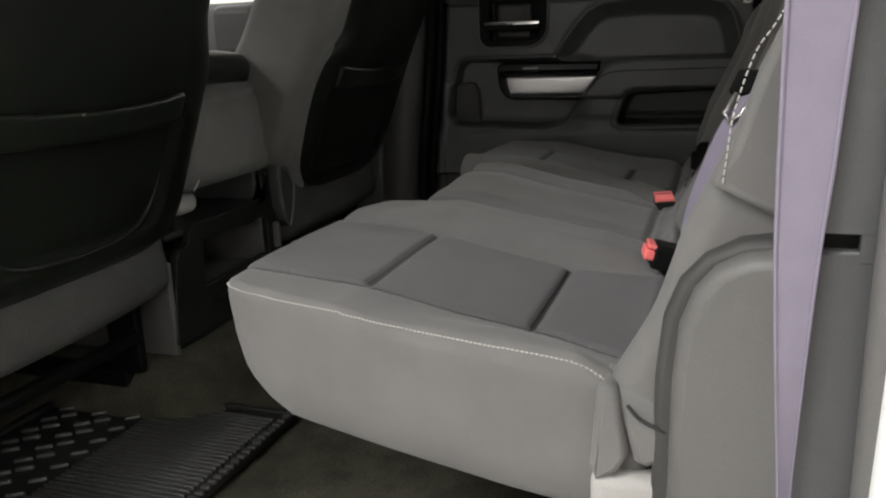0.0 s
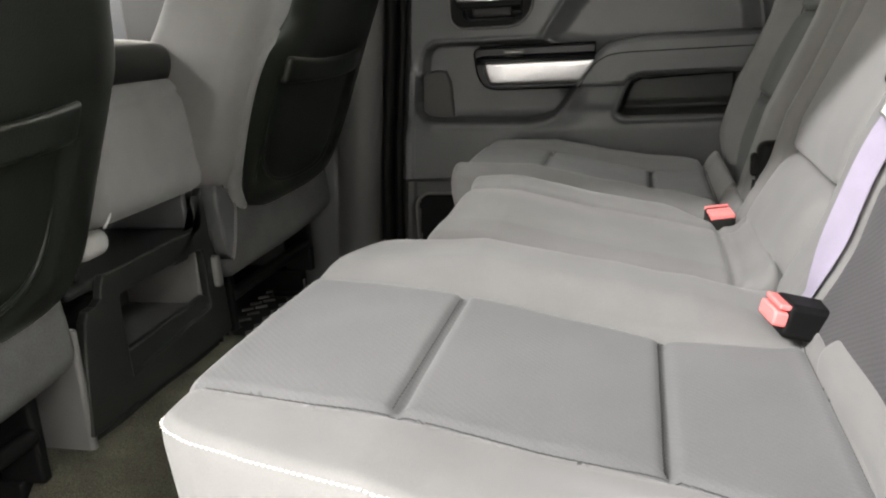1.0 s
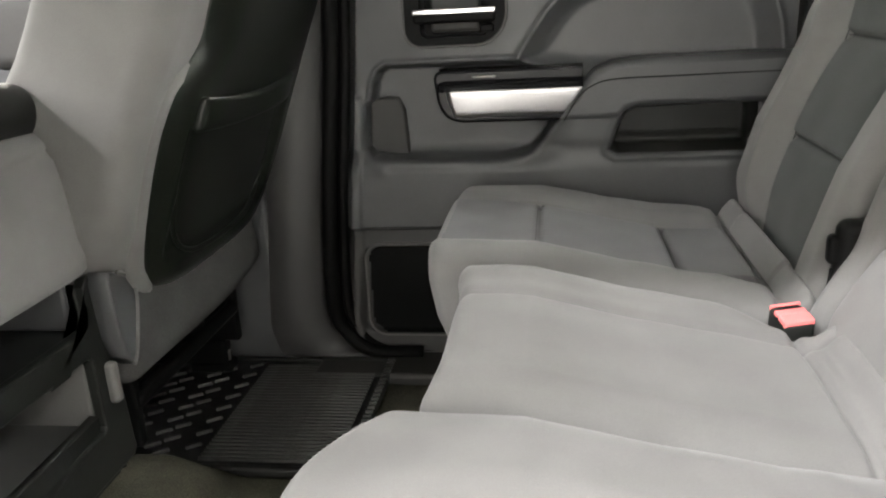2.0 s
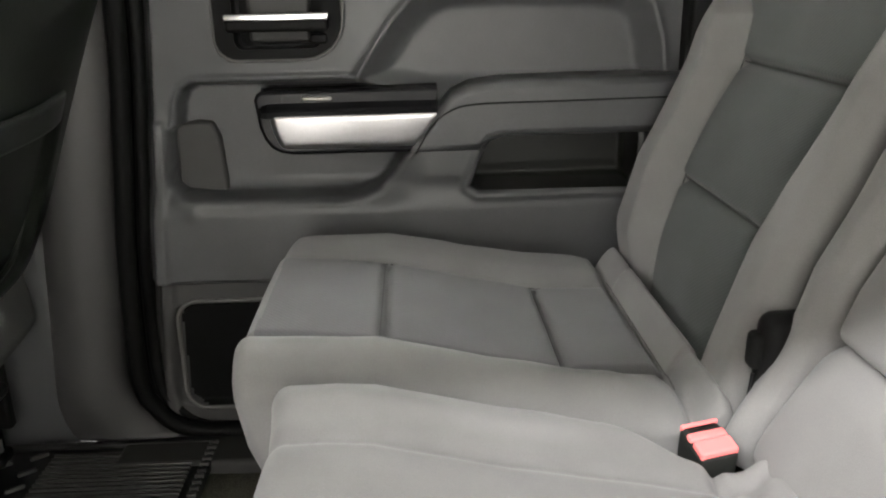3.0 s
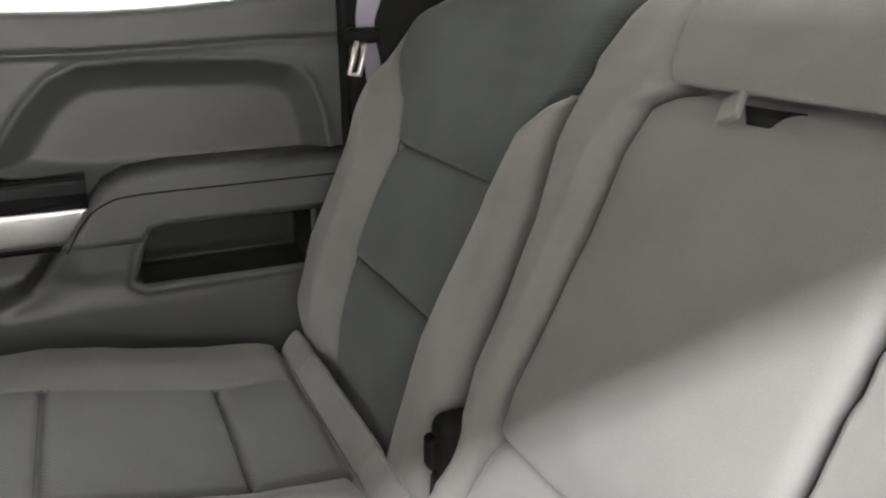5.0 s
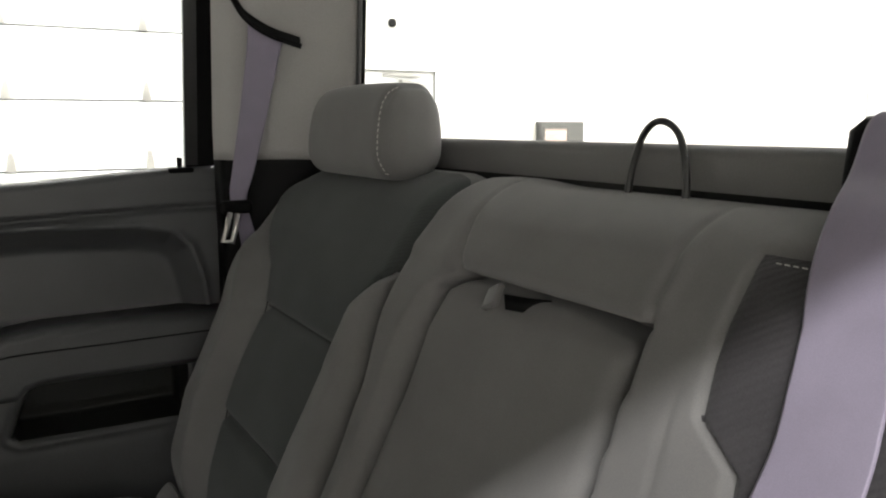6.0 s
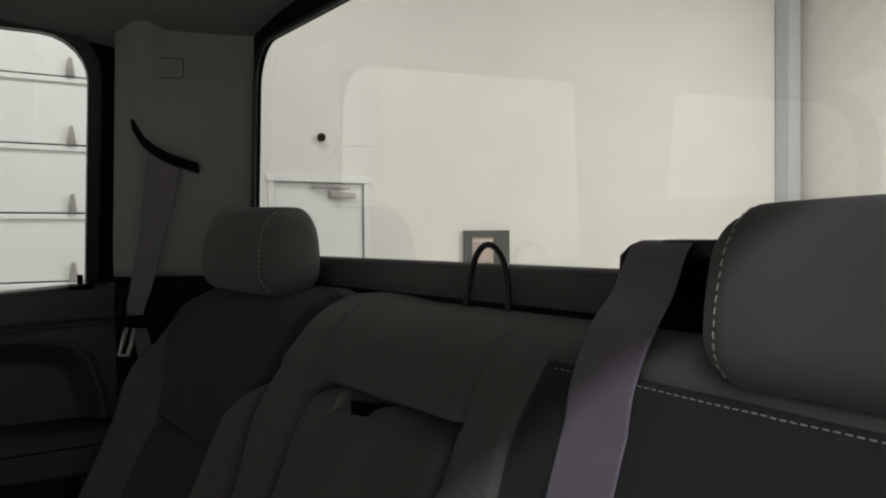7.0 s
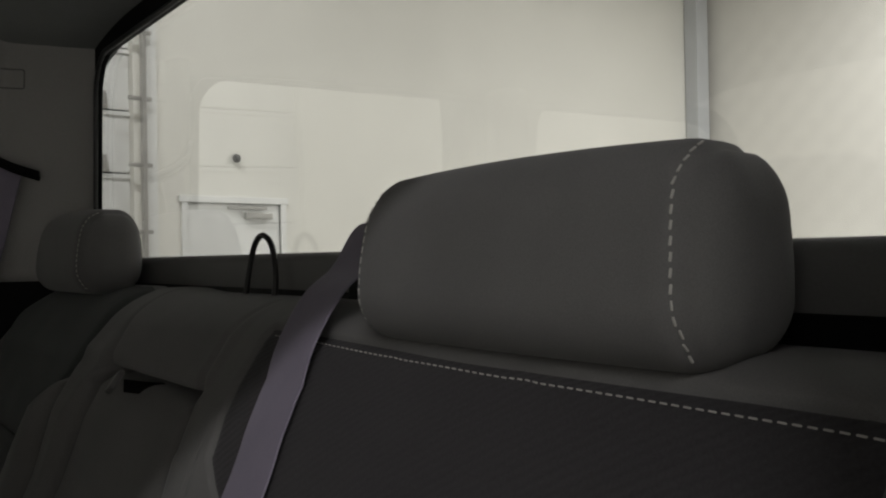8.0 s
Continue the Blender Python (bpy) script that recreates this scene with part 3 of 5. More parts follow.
def c_pillar(s):
    """Pale trim between the rear door and the back window; s: 1 far side, -1 near side."""
    p = thing("pillar_cover", "pale grey moulded pillar cover with a belt slot", "pillar cover", (0, 0, 0), kind="structure")
    n_u, n_v = 26, 30
    z0 = 0.835 if s > 0 else 0.88
    v, f = [], []
    for layer in (0, 0.02):
        for i in range(n_u):
            u = i / (n_u - 1)
            for j in range(n_v):
                z = z0 + (1.285 - z0) * j / (n_v - 1)
                x = 0.385 + 0.19 * u
                y = 0.755 - 0.10 * (z - 0.80) * 1.2 - 0.096 * u ** 1.6 - 0.02 * math.sin(math.pi * min(u * 3, 1))
                y += 0.03 * (1 - min(u * 12, 1))
                y = min(y, 0.775)
                # rounded side towards the back window
                v.append((x + layer * 0.3, s * (y + layer + (0.035 if s < 0 else 0)), z))
    tot = n_u * n_v
    for o in (0, tot):
        for i in range(n_u - 1):
            for j in range(n_v - 1):
                f.append((o + i * n_v + j, o + i * n_v + j + 1, o + (i + 1) * n_v + j + 1, o + (i + 1) * n_v + j))
    for i in range(n_u - 1):
        f += [(i * n_v, (i + 1) * n_v, tot + (i + 1) * n_v, tot + i * n_v), (i * n_v + n_v - 1, tot + i * n_v + n_v - 1, tot + (i + 1) * n_v + n_v - 1, (i + 1) * n_v + n_v - 1)]
    for j in range(n_v - 1):
        f += [(j, tot + j, tot + j + 1, j + 1), ((n_u - 1) * n_v + j, (n_u - 1) * n_v + j + 1, tot + (n_u - 1) * n_v + j + 1, tot + (n_u - 1) * n_v + j)]
    mesh("cover", v, f, PILLAR, p)
    slot = curve([(0.402, 0.702, 1.078), (0.418, 0.690, 1.048), (0.45, 0.681, 1.026), (0.492, 0.664, 1.010)], 14)
    flat_band("belt_slot", [(x, s * y, z) for x, y, z in slot], [(0, 0, 0.011)] * 15, 0.012, BLACK, p, "black belt slot")
    tube("slot_lip", [(x, s * (y - 0.004), z - 0.008) for x, y, z in slot], 0.004, BLACK, p)
    ring("clip_cover", loop(0.434, 0.476, 1.150, 1.182, 0.004), loop(0.4355, 0.4745, 1.1515, 1.1805, 0.003), lambda a, b, d: (a, s * (0.686 - 0.09 * (b - 1.166) - 0.35 * (a - 0.455) + d), b), 0.004, PLASTIC_MID, p)
    return p


c_pillar(1)
low = slab("pillar_base", [(0.392, 0.0), (0.392, 0.835), (0.60, 0.835), (0.60, 0.0)], lambda u, w, d: (u, 0.752 - 0.35 * max(u - 0.42, 0) + d, w), 0.05, BLACK, None, 0.006)
tagged(low, "black lower pillar panel behind the seat", "trim panel", kind="structure")


def body_side():
    """Near door opening: plastic quarter trim, rubber seal and white body edge."""
    q = thing("quarter_trim", "grey moulded quarter trim panel beside the seat", "trim panel", (0.34, -0.70, 0), kind="structure")
    out = [(-0.036, 0.02), (-0.034, 0.38), (-0.030, 0.430), (-0.020, 0.460), (-0.004, 0.481), (0.018, 0.494), (0.05, 0.500), (0.13, 0.502), (0.13, 0.02)]
    slab("side_cover", out, lambda u, w, d: (u, -0.024 - 0.022 * float(smooth(-0.03, 0.09, u)) + d, w), 0.03, PLASTIC_MID, q, 0.012)
    rim = [(-0.049, 0.02), (-0.048, 0.38), (-0.043, 0.432), (-0.031, 0.464), (-0.012, 0.487), (0.014, 0.501), (0.05, 0.507), (0.13, 0.509), (0.13, 0.02)]
    slab("trim_edge", rim, lambda u, w, d: (u, -0.008 - 0.016 * float(smooth(-0.03, 0.09, u)) + d, w), 0.06, PLASTIC_LOW, q, 0.008, "dark soft edge of the trim")
    # black block put in for the shade under the backrest's side flap
    block("flap_shade", (0.038, -0.014, 0.494), (0.080, 0.010, 0.519), BLACK, q, 0.010)
    # dark outer pillar cover behind the belt
    slab("lower_cover", [(0.055, 0.02), (0.055, 0.500), (0.055, 0.506), (0.13, 0.506), (0.13, 0.02)], lambda u, w, d: (u, -0.049 + d, w), 0.04, PLASTIC, q, 0.004)
    slab("upper_cover", [(0.05, 0.518), (0.045, 0.70), (0.035, 1.22), (0.13, 1.22), (0.13, 0.518)], lambda u, w, d: (u, -0.051 + d + 0.02 * max(w - 0.75, 0), w), 0.04, PLASTIC, q, 0.004)
    block("slot", (0.05, -0.040, 0.495), (0.13, -0.02, 0.522), BLACK, q, 0.003)
    block("cover_joint", (0.090, -0.0500, 0.498), (0.131, -0.03, 0.524), PLASTIC, q, 0.0005)
    tube("door_seal", [(0.112 + 0.02 * max(z - 0.5, 0), -0.062 + 0.02 * max(z - 0.75, 0), z) for z in np.linspace(-0.02, 1.22, 24)], 0.015, PLASTIC_MID, q, 12)
    b = slab("body_side", [(0.443, -0.15), (0.446, 0.30), (0.450, 0.48), (0.460, 0.62), (0.472, 1.0), (0.475, 1.34), (0.66, 1.34), (0.66, -0.15)], lambda u, w, d: (u, -0.80 + d + 0.14 * max(w - 0.75, 0), w), 0.06, WHITEPAINT, None, 0.02)
    tagged(b, "white painted body side behind the open door", "body panel", kind="structure")
    c = slab("body_side", [(0.42, -0.15), (0.42, 0.60), (0.40, 1.34), (0.595, 1.34), (0.595, -0.15)], lambda u, w, d: (u, 0.87 - d - 0.14 * max(w - 0.75, 0), w), 0.06, WHITEPAINT, None, 0.02)
    tagged(c, "white painted body side beside the back window", "body panel", kind="structure")
    r = block("rocker", (-0.50, -0.84, -0.14), (0.52, -0.735, 0.0), WHITEPAINT, None, 0.03)
    tagged(r, "white painted rocker under the open door", "rocker", kind="structure")
    r2 = block("scuff_plate", (-0.48, -0.80, 0.0), (0.46, -0.72, 0.018), PLASTIC_LOW, None, 0.008)
    tagged(r2, "black plastic scuff plate in the open doorway", "scuff plate", kind="structure")


body_side()
c_pillar(-1)

# ---- rear bench ----
near_seat = thing("rear_seat", "wide grey cloth rear seat with pale stitching and folded armrest", "rear seat", (0.05, -0.22, 0.23), group="rear bench seats")
far_seat = thing("rear_seat", "grey cloth outer rear seat with dark inserts beside the closed door", "rear seat", (0.05, 0.48, 0.23), group="rear bench seats")


def stitches(name, pts, parent, origin, step=0.0065, size=(0.0045, 0.0012, 0.0012), mat=THREAD, label="pale stitching", twist=0.35, onto="", core=(0, 0, 0)):
    """A row of stitches along a smooth line, in the parent's space."""
    line = [Vector(p) for p in curve(pts, 400)]
    if onto:
        line = [laid(onto, q, 0.0004, core) for q in line]
    total, marks, want = 0.0, [], 0.0
    for a, b in zip(line, line[1:]):
        seg = (b - a).length
        while want <= total + seg and seg > 0:
            marks.append((a.lerp(b, (want - total) / seg), (b - a).normalized()))
            want += step
        total += seg
    bm_v, bm_f = [], []
    base_v, base_f = rbox(np.array(size) / 2, 0.0005, (1, 1, 1), 1)
    for p, d in marks:
        side = d.cross(Vector((0, 0, 1)))
        side = side.normalized() if side.length > 1e-6 else Vector((1, 0, 0))
        d2 = (d + side * twist * 0.3).normalized()
        up = side.cross(d2).normalized()
        side = d2.cross(up)
        o = len(bm_v)
        for q in base_v:
            bm_v.append(p + d2 * q[0] + side * q[1] + up * q[2] - Vector(origin))
        bm_f += [[i + o for i in ff] for ff in base_f]
    return tagged(raw(name, bm_v, bm_f, mat, parent, label), kind="stuff")


def panels(name, P, f, kind_of, sub, owner):
    """The cover of a cushion or backrest, with its panels and inserts as pieces under it."""
    P = P - np.array(owner.location)
    groups = {}
    org = np.array(owner.location)
    for q in f:
        groups.setdefault(kind_of(P[list(q)].mean(axis=0) + org), []).append(q)
    body = None
    for kd in sorted(groups, key=lambda k: k != "body"):
        fs = groups[kd]
        used = sorted({i for q in fs for i in q})
        back = {o: i for i, o in enumerate(used)}
        nm, mat, lab = (name, CLOTH, "") if kd == "body" else sub[kd]
        ob = raw(nm, P[used], [[back[i] for i in q] for q in fs], mat, owner if kd == "body" else body, lab)
        body = body or ob
    return body


TOP_X = [-0.26, -0.20, -0.045, 0.06, 0.147, 0.24, 0.30]
TOP_Z = [0.388, 0.398, 0.386, 0.360, 0.344, 0.338, 0.338]


NEAR_LIFT_IN = ([-0.24, -0.15, -0.05, 0.10, 0.18, 0.23, 0.29], [0.004, 0.014, 0.026, 0.034, 0.031, 0.020, 0.0])
NEAR_LIFT_OUT = ([-0.24, -0.1, 0.0, 0.06, 0.15, 0.22, 0.26, 0.30], [0.0, 0.004, 0.012, 0.024, 0.038, 0.040, 0.027, 0.008])
FAR_LIFT_IN = ([-0.24, -0.17, -0.05, 0.10, 0.18, 0.23, 0.29], [0.016, 0.026, 0.030, 0.032, 0.028, 0.016, 0.0])
FAR_LIFT_OUT = ([-0.24, -0.1, 0.15, 0.22, 0.27, 0.30], [0.003, 0.0084, 0.0168, 0.0158, 0.0063, 0.002])


def cushion(owner, y_in, y_out, ins_in, ins_out, edge_y, x_front, inserts=True, seams=(-0.045, 0.147), lift_in=None, lift_out=None, r=0.016, bow=0.025, nose=0.0, rear=(0.288, 0.250, 0.276)):
    """A seat cushion; y_in, y_out: its sides; edge_y(x): its outer side along the seat; ins_in, ins_out(x): its insert; lift_in, lift_out: height of its bolsters; rear: end, seam and roll."""
    s = 1 if y_out > y_in else -1
    hy = abs(y_out - y_in) / 2
    yc = (y_in + y_out) / 2
    v, f = rbox((0.25, hy, 0.07), r, (120, 120, 10), 5)
    frac = (v[:, 2] + 0.07) / 0.14
    U = (v[:, 0] + 0.25) / 0.5
    W = v[:, 1] * s / hy                                   # -1 inner, 1 outer
    x_f = x_front + bow * np.abs(W) ** 3.5 + nose * smooth(-0.45, -1.0, W) ** 1.5
    tuck = np.interp(frac, [0, 0.08, 0.25, 0.5, 0.8, 1.0], [0.078, 0.048, 0.024, 0.008, 0.0, 0.0])
    X = x_f + tuck * smooth(0.5, 0.0, U) + U * (rear[0] - x_f)
    Y = np.where(W > 0, yc + W * (edge_y(X) - yc), yc + s * W * hy)
    if inserts:
        b_out, b_in = ins_out(X), ins_in + 0 * X
        for b in (b_in, b_out):
            Y = np.where((np.abs(Y - b) < 0.0026) & (frac > 0.8), b, Y)
    zt = np.interp(X, TOP_X, TOP_Z)
    top = smooth(0.5, 0.9, frac)
    if inserts:
        lo, hi = np.minimum(b_in, b_out), np.maximum(b_in, b_out)
        out_s = (smooth(-0.012, 0.055, s * (Y - b_out)) if s > 0 else smooth(0.0, 0.115, b_out - Y)) * smooth(1.3, 0.92, W)
        in_s = smooth(0.010, -0.060, s * (Y - ins_in)) * smooth(-1.08, -0.78, W)
        zt = zt + np.interp(X, *lift_out) * out_s + np.interp(X, *lift_in) * in_s
        g = groove(np.abs(Y - b_out), 0.0045, 0.0045) + groove(np.abs(Y - ins_in), 0.0045, 0.008)
        g = g * (X < rear[1])
        mid = smooth(-0.003, 0.002, Y - lo) * smooth(0.003, -0.002, Y - hi)
        ends = smooth(0.0, 0.012, Y - lo) * smooth(0.0, 0.012, hi - Y)
        for sx in seams:
            g = g + ends * groove(np.abs(X - sx), 0.0045, 0.009)
        g = g + groove(np.abs(X - rear[1]), 0.006, 0.014)
        puff = mid * 0.0055 * np.abs(np.sin((X - seams[0]) / (seams[1] - seams[0]) * math.pi)) ** 0.4
    else:
        swell = 0.021 + 0.006 * np.exp(-((Y - 0.065) / 0.06) ** 2) + 0.009 * np.exp(-((Y - 0.185) / 0.024) ** 2) - 0.010 * smooth(-0.05, -0.10, Y)
        zt = zt + swell * np.interp(X, [-0.15, -0.08, 0.15, 0.24, 0.29], [0.7, 1.0, 1.0, 0.45, 0.0])
        g = groove(np.abs(Y - 0.130), 0.012, 0.007) + groove(np.abs(X - 0.235), 0.006, 0.010)
        puff = 0
    bottom = np.interp(X, [-0.2, -0.12, 0.02, 0.15, 0.28], [0.268, 0.240, 0.232, 0.222, 0.215])
    Z = bottom + (zt - bottom) * frac + (puff - g) * top
    Z = Z + (0.020 if inserts and s < 0 else 0.026) * np.exp(-((X - rear[2]) / 0.016) ** 2) * top
    low = smooth(0.4, 0.0, frac)
    Y = Y - s * 0.012 * low ** 2 * smooth(0.8, 1.0, W)
    wob = (wobble(X, Y, 14, 3) + 0.5 * wobble(X, Y, 40, 9)) * 0.0007
    P = np.stack([X, Y + wob * 0.6 * (1 - top), Z + wob * top], 1)
    cover_of("cushion_%.1f" % y_out, P, f)

    def kind_of(c):
        zz = np.interp(c[0], TOP_X, TOP_Z)
        if inserts and min(ins_in, ins_out(c[0])) < c[1] < max(ins_in, ins_out(c[0])) and c[2] > zz - 0.03 and c[0] < rear[1] - 0.001 and c[0] > x_front + 0.012:
            return "insert"
        return "body"
    return panels("cushion" if inserts else "middle_cushion", P, f, kind_of, {"insert": ("insert_panel", INSERT, "ribbed darker cloth insert")}, owner)


def near_border(x):
    return np.interp(x, [-0.21, -0.1, 0.06, 0.15, 0.20, 0.25, 0.29], [-0.535, -0.538, -0.532, -0.528, -0.547, -0.573, -0.590])


near_cushion = cushion(near_seat, -0.108, -0.66, -0.277, near_border, lambda x: np.interp(x, [-0.24, -0.21, -0.17, -0.09, 0.02, 0.16, 0.26, 0.30], [-0.545, -0.580, -0.602, -0.625, -0.651, -0.675, -0.688, -0.688]), -0.214, lift_in=NEAR_LIFT_IN, lift_out=NEAR_LIFT_OUT, bow=0.006, nose=0.045, rear=(0.292, 0.277, 0.289))
v, f = rbox((0.027, 0.178, 0.030), 0.025, (3, 24, 3), 5)
mesh("rear_roll", np.stack([v[:, 0] + 0.304 + 0.0008 * wobble(v[:, 1], v[:, 2], 30, 4), v[:, 1] - 0.488, v[:, 2] + 0.346 - 0.004 * (v[:, 1] / 0.178) ** 2], 1) - np.array(near_seat.location), f, CLOTH, near_seat, True, "rounded cloth roll behind the cushion")
far_cushion = cushion(far_seat, 0.234, 0.70, 0.345, lambda x: 0.588 + 0 * x, lambda x: np.interp(x, [-0.24, -0.15, 0.02, 0.2, 0.30], [0.640, 0.685, 0.708, 0.70, 0.68]), -0.188, bow=0.012, lift_in=FAR_LIFT_IN, lift_out=FAR_LIFT_OUT)
mid_cushion = cushion(near_seat, -0.104, 0.228, 0, None, lambda x: np.interp(x, [-0.2, 0.10, 0.16, 0.21, 0.29], [0.228, 0.228, 0.212, 0.175, 0.145]), -0.128, inserts=False, r=0.022, bow=-0.014)


def back_x(z):
    """Front of the backrests at a height."""
    return np.interp(z, [0.28, 0.34, 0.41, 0.50, 0.57, 0.63, 0.70, 0.745, 0.77, 0.80, 0.82, 0.835, 0.86], [0.292, 0.300, 0.318, 0.344, 0.376, 0.402, 0.423, 0.442, 0.457, 0.479, 0.498, 0.515, 0.545])


def backrest(owner, y0, y1, marks, classify, sub, bolster, top=0.832, dip=None, borders=(), crest=None, push=0.0):
    """A backrest between two sides; marks(y, z): depth of its seams; bolster(y, z): how far it stands forward."""
    yc, hy, hz = (y0 + y1) / 2, (y1 - y0) / 2, 0.27
    v, f = rbox((0.05, hy, hz), 0.027, (5, max(40, int(hy * 600)), 150), 5)
    frac = (v[:, 2] + hz) / (2 * hz)
    y = v[:, 1] + yc
    topz = top + (dip(y) if dip else 0)
    z = 0.31 + frac * (topz - 0.31)
    cell = 2 * hy / max(40, int(hy * 600))
    for b in borders:
        if isinstance(b, tuple):
            fn, at, wide = b
            col = y[np.argmin(np.abs(y - at) + (v[:, 0] > -0.049))]
            y = y + np.where(v[:, 0] < 0, (fn(z) - col) * np.clip(1 - np.abs(y - col) / wide, 0, 1), 0)
            continue
        edge = b(z)
        y = np.where((np.abs(y - edge) < cell * 0.55) & (v[:, 0] < 0), edge, y)
    if crest:
        edge = crest(y)
        z = np.where((np.abs(z - edge) < 0.0026) & (v[:, 0] < 0), edge, z)
    front = smooth(0.02, -0.03, v[:, 0])
    x = back_x(z) + 0.05 + v[:, 0] * np.where(v[:, 0] > 0, 0.75, 1.0)
    x = x - push * smooth(0.44, 0.33, z) - front * bolster(y, z) + front * marks(y, z)
    wob = (wobble(y, z, 12, 7) + 0.5 * wobble(y, z, 40, 5)) * 0.0009
    P = np.stack([x + wob * front, y, z], 1)
    cover_of("backrest_%.1f" % y0, P, f)

    def kind_of(c):
        return "body" if c[0] > float(back_x(c[2])) + 0.035 else classify(c[1], c[2])
    return panels("backrest", P, f, kind_of, sub, owner)


# far backrest: darker insert, two cross seams, raised bolsters
def far_outer(z):
    return np.interp(z, [0.3, 0.37, 0.50, 0.63, 0.69, 0.73, 0.78, 0.86], [0.575, 0.585, 0.604, 0.600, 0.622, 0.675, 0.70, 0.71])


def far_inner(z):
    return np.interp(z, [0.3, 0.40, 0.55, 0.64, 0.70, 0.725, 0.74, 0.86], [0.340, 0.338, 0.328, 0.312, 0.290, 0.268, 0.24, 0.23])


def far_marks(y, z):
    ins = smooth(-0.003, 0.002, y - far_inner(z)) * smooth(-0.003, 0.002, far_outer(z) - y)
    g = ins * (groove(np.abs(z - 0.487), 0.006, 0.011) + groove(np.abs(z - 0.634), 0.006, 0.011))
    return g + groove(np.abs(y - far_outer(z)), 0.005, 0.008) * (z < 0.79) + groove(np.abs(y - far_inner(z)), 0.006, 0.010) * smooth(0.745, 0.735, z)


def far_bolster(y, z):
    lowz = smooth(0.80, 0.66, z)
    w = y - far_outer(z)
    out = smooth(0.0, 0.045, w) * 0.036 * lowz * smooth(0.30, 0.42, z)
    inn = smooth(0.004, -0.028, y - far_inner(z)) * 0.030 * smooth(0.745, 0.725, z)
    mid = (y > far_inner(z)) & (y < far_outer(z))
    puff = np.where(mid, 0.006 * np.abs(np.sin((z - 0.487) / 0.147 * math.pi)) * smooth(0.66, 0.63, z), 0)
    return out + inn + puff


far_back = backrest(far_seat, 0.243, 0.712, far_marks, lambda y, z: "insert" if far_inner(z) < y < far_outer(z) and z < 0.9 else "body",
                    {"insert": ("insert_panel", INSERTDARK, "darker cloth insert")}, far_bolster,
                    dip=lambda y: -0.03 * smooth(0.60, 0.71, y) - 0.006 * smooth(0.30, 0.25, y), borders=(far_inner, far_outer))


# middle backrest with a well for the armrest
def mid_left(z):
    return np.interp(z, [0.3, 0.46, 0.54, 0.61, 0.70, 0.735, 0.748, 0.758, 0.785, 0.84], [0.196, 0.184, 0.176, 0.170, 0.156, 0.144, 0.128, 0.126, 0.142, 0.160])


def mid_right(z):
    return np.interp(z, [0.3, 0.60, 0.68, 0.74, 0.76, 0.80, 0.84], [-0.092, -0.104, -0.112, -0.117, -0.117, -0.113, -0.110])


def mid_marks(y, z):
    g = np.where(z > 0.752, groove(np.abs(y - mid_left(z)), 0.004, 0.005) + groove(np.abs(y - mid_right(z)), 0.004, 0.005), 0)
    g = g + groove(np.abs(y + 0.158), 0.003, 0.002) * smooth(0.735, 0.69, z)
    well = smooth(-0.004, 0.002, y - mid_right(z)) * smooth(-0.004, 0.002, mid_left(z) - y) * smooth(0.756, 0.750, z)
    return g + 0.045 * well


def mid_bolster(y, z):
    wing = smooth(0.0, 0.022, y - mid_left(z)) * 0.016 * smooth(0.82, 0.70, z)
    return wing + 0.006 * smooth(0.752, 0.770, z) * smooth(0.835, 0.80, z) * smooth(-0.135, -0.115, y)


def fold_armrest():
    o = np.array(near_seat.location)

    def pad(name, z0, z1, r, label, bulge, grow=0.0):
        hz = (z1 - z0) / 2
        v, f = rbox((0.03, 0.12, hz), r, (4, 50, 50), 5)
        frac = (v[:, 2] + hz) / (2 * hz)
        u = v[:, 1] / 0.12
        z = z0 + frac * (z1 - z0) - 0.006 * smooth(-0.2, -1.0, u) * smooth(0.8, 1.0, frac)
        front = smooth(0.02, -0.02, v[:, 0])
        left, right = mid_left(z) - 0.003 + grow, mid_right(z) + 0.007 - grow
        y = (left + right) / 2 + u * (left - right) / 2
        x = back_x(z) + 0.030 - 0.022 * smooth(0.46, 0.34, z) + v[:, 0] - front * bulge * (1 - np.abs(u) ** 4) * (1 - np.abs(2 * frac - 1) ** 4)
        wob = (wobble(y, z, 10, 17) + 0.4 * wobble(y, z, 34, 18)) * 0.0014
        return mesh(name, np.stack([x + wob * front, y, z], 1) - o, f, CLOTH, near_seat, True, label)
    arm = pad("armrest", 0.452, 0.746, 0.014, "grey cloth armrest folded up", 0.006)
    pad("lower_pad", 0.330, 0.454, 0.024, "rounded cloth pad below the armrest", 0.016, 0.004)
    tab = block("pull_tab", (-0.003, -0.009, -0.011), (0.003, 0.009, 0.010), PLASTIC_MID, arm, 0.002, "short grey webbing pull tab", m=Matrix.Translation(Vector((0.424, 0.034, 0.750)) - Vector(o)) @ pose(0, 0, 0, -32, 35, -15))
    # black band behind the tab stands in for the shade of the slot
    flat_band("flat_band", [np.array(q) - o for q in ((0.462, 0.006, 0.741), (0.446, 0.016, 0.743), (0.430, 0.027, 0.746))], [(0.002, 0.005, 0.012)] * 3, 0.003, BLACK, tab)


# near backrest: dark patterned insert with pale stitched top seam
def near_in(z):
    return np.interp(z, [0.3, 0.55, 0.65, 0.694, 0.714, 0.76, 0.81], [-0.24, -0.230, -0.218, -0.213, -0.180, -0.174, -0.171])


def near_top(y):
    return 0.807 - 0.004 * smooth(-0.18, -0.45, y) - 0.10 * np.clip(-0.64 - y, 0, 1) ** 1.2


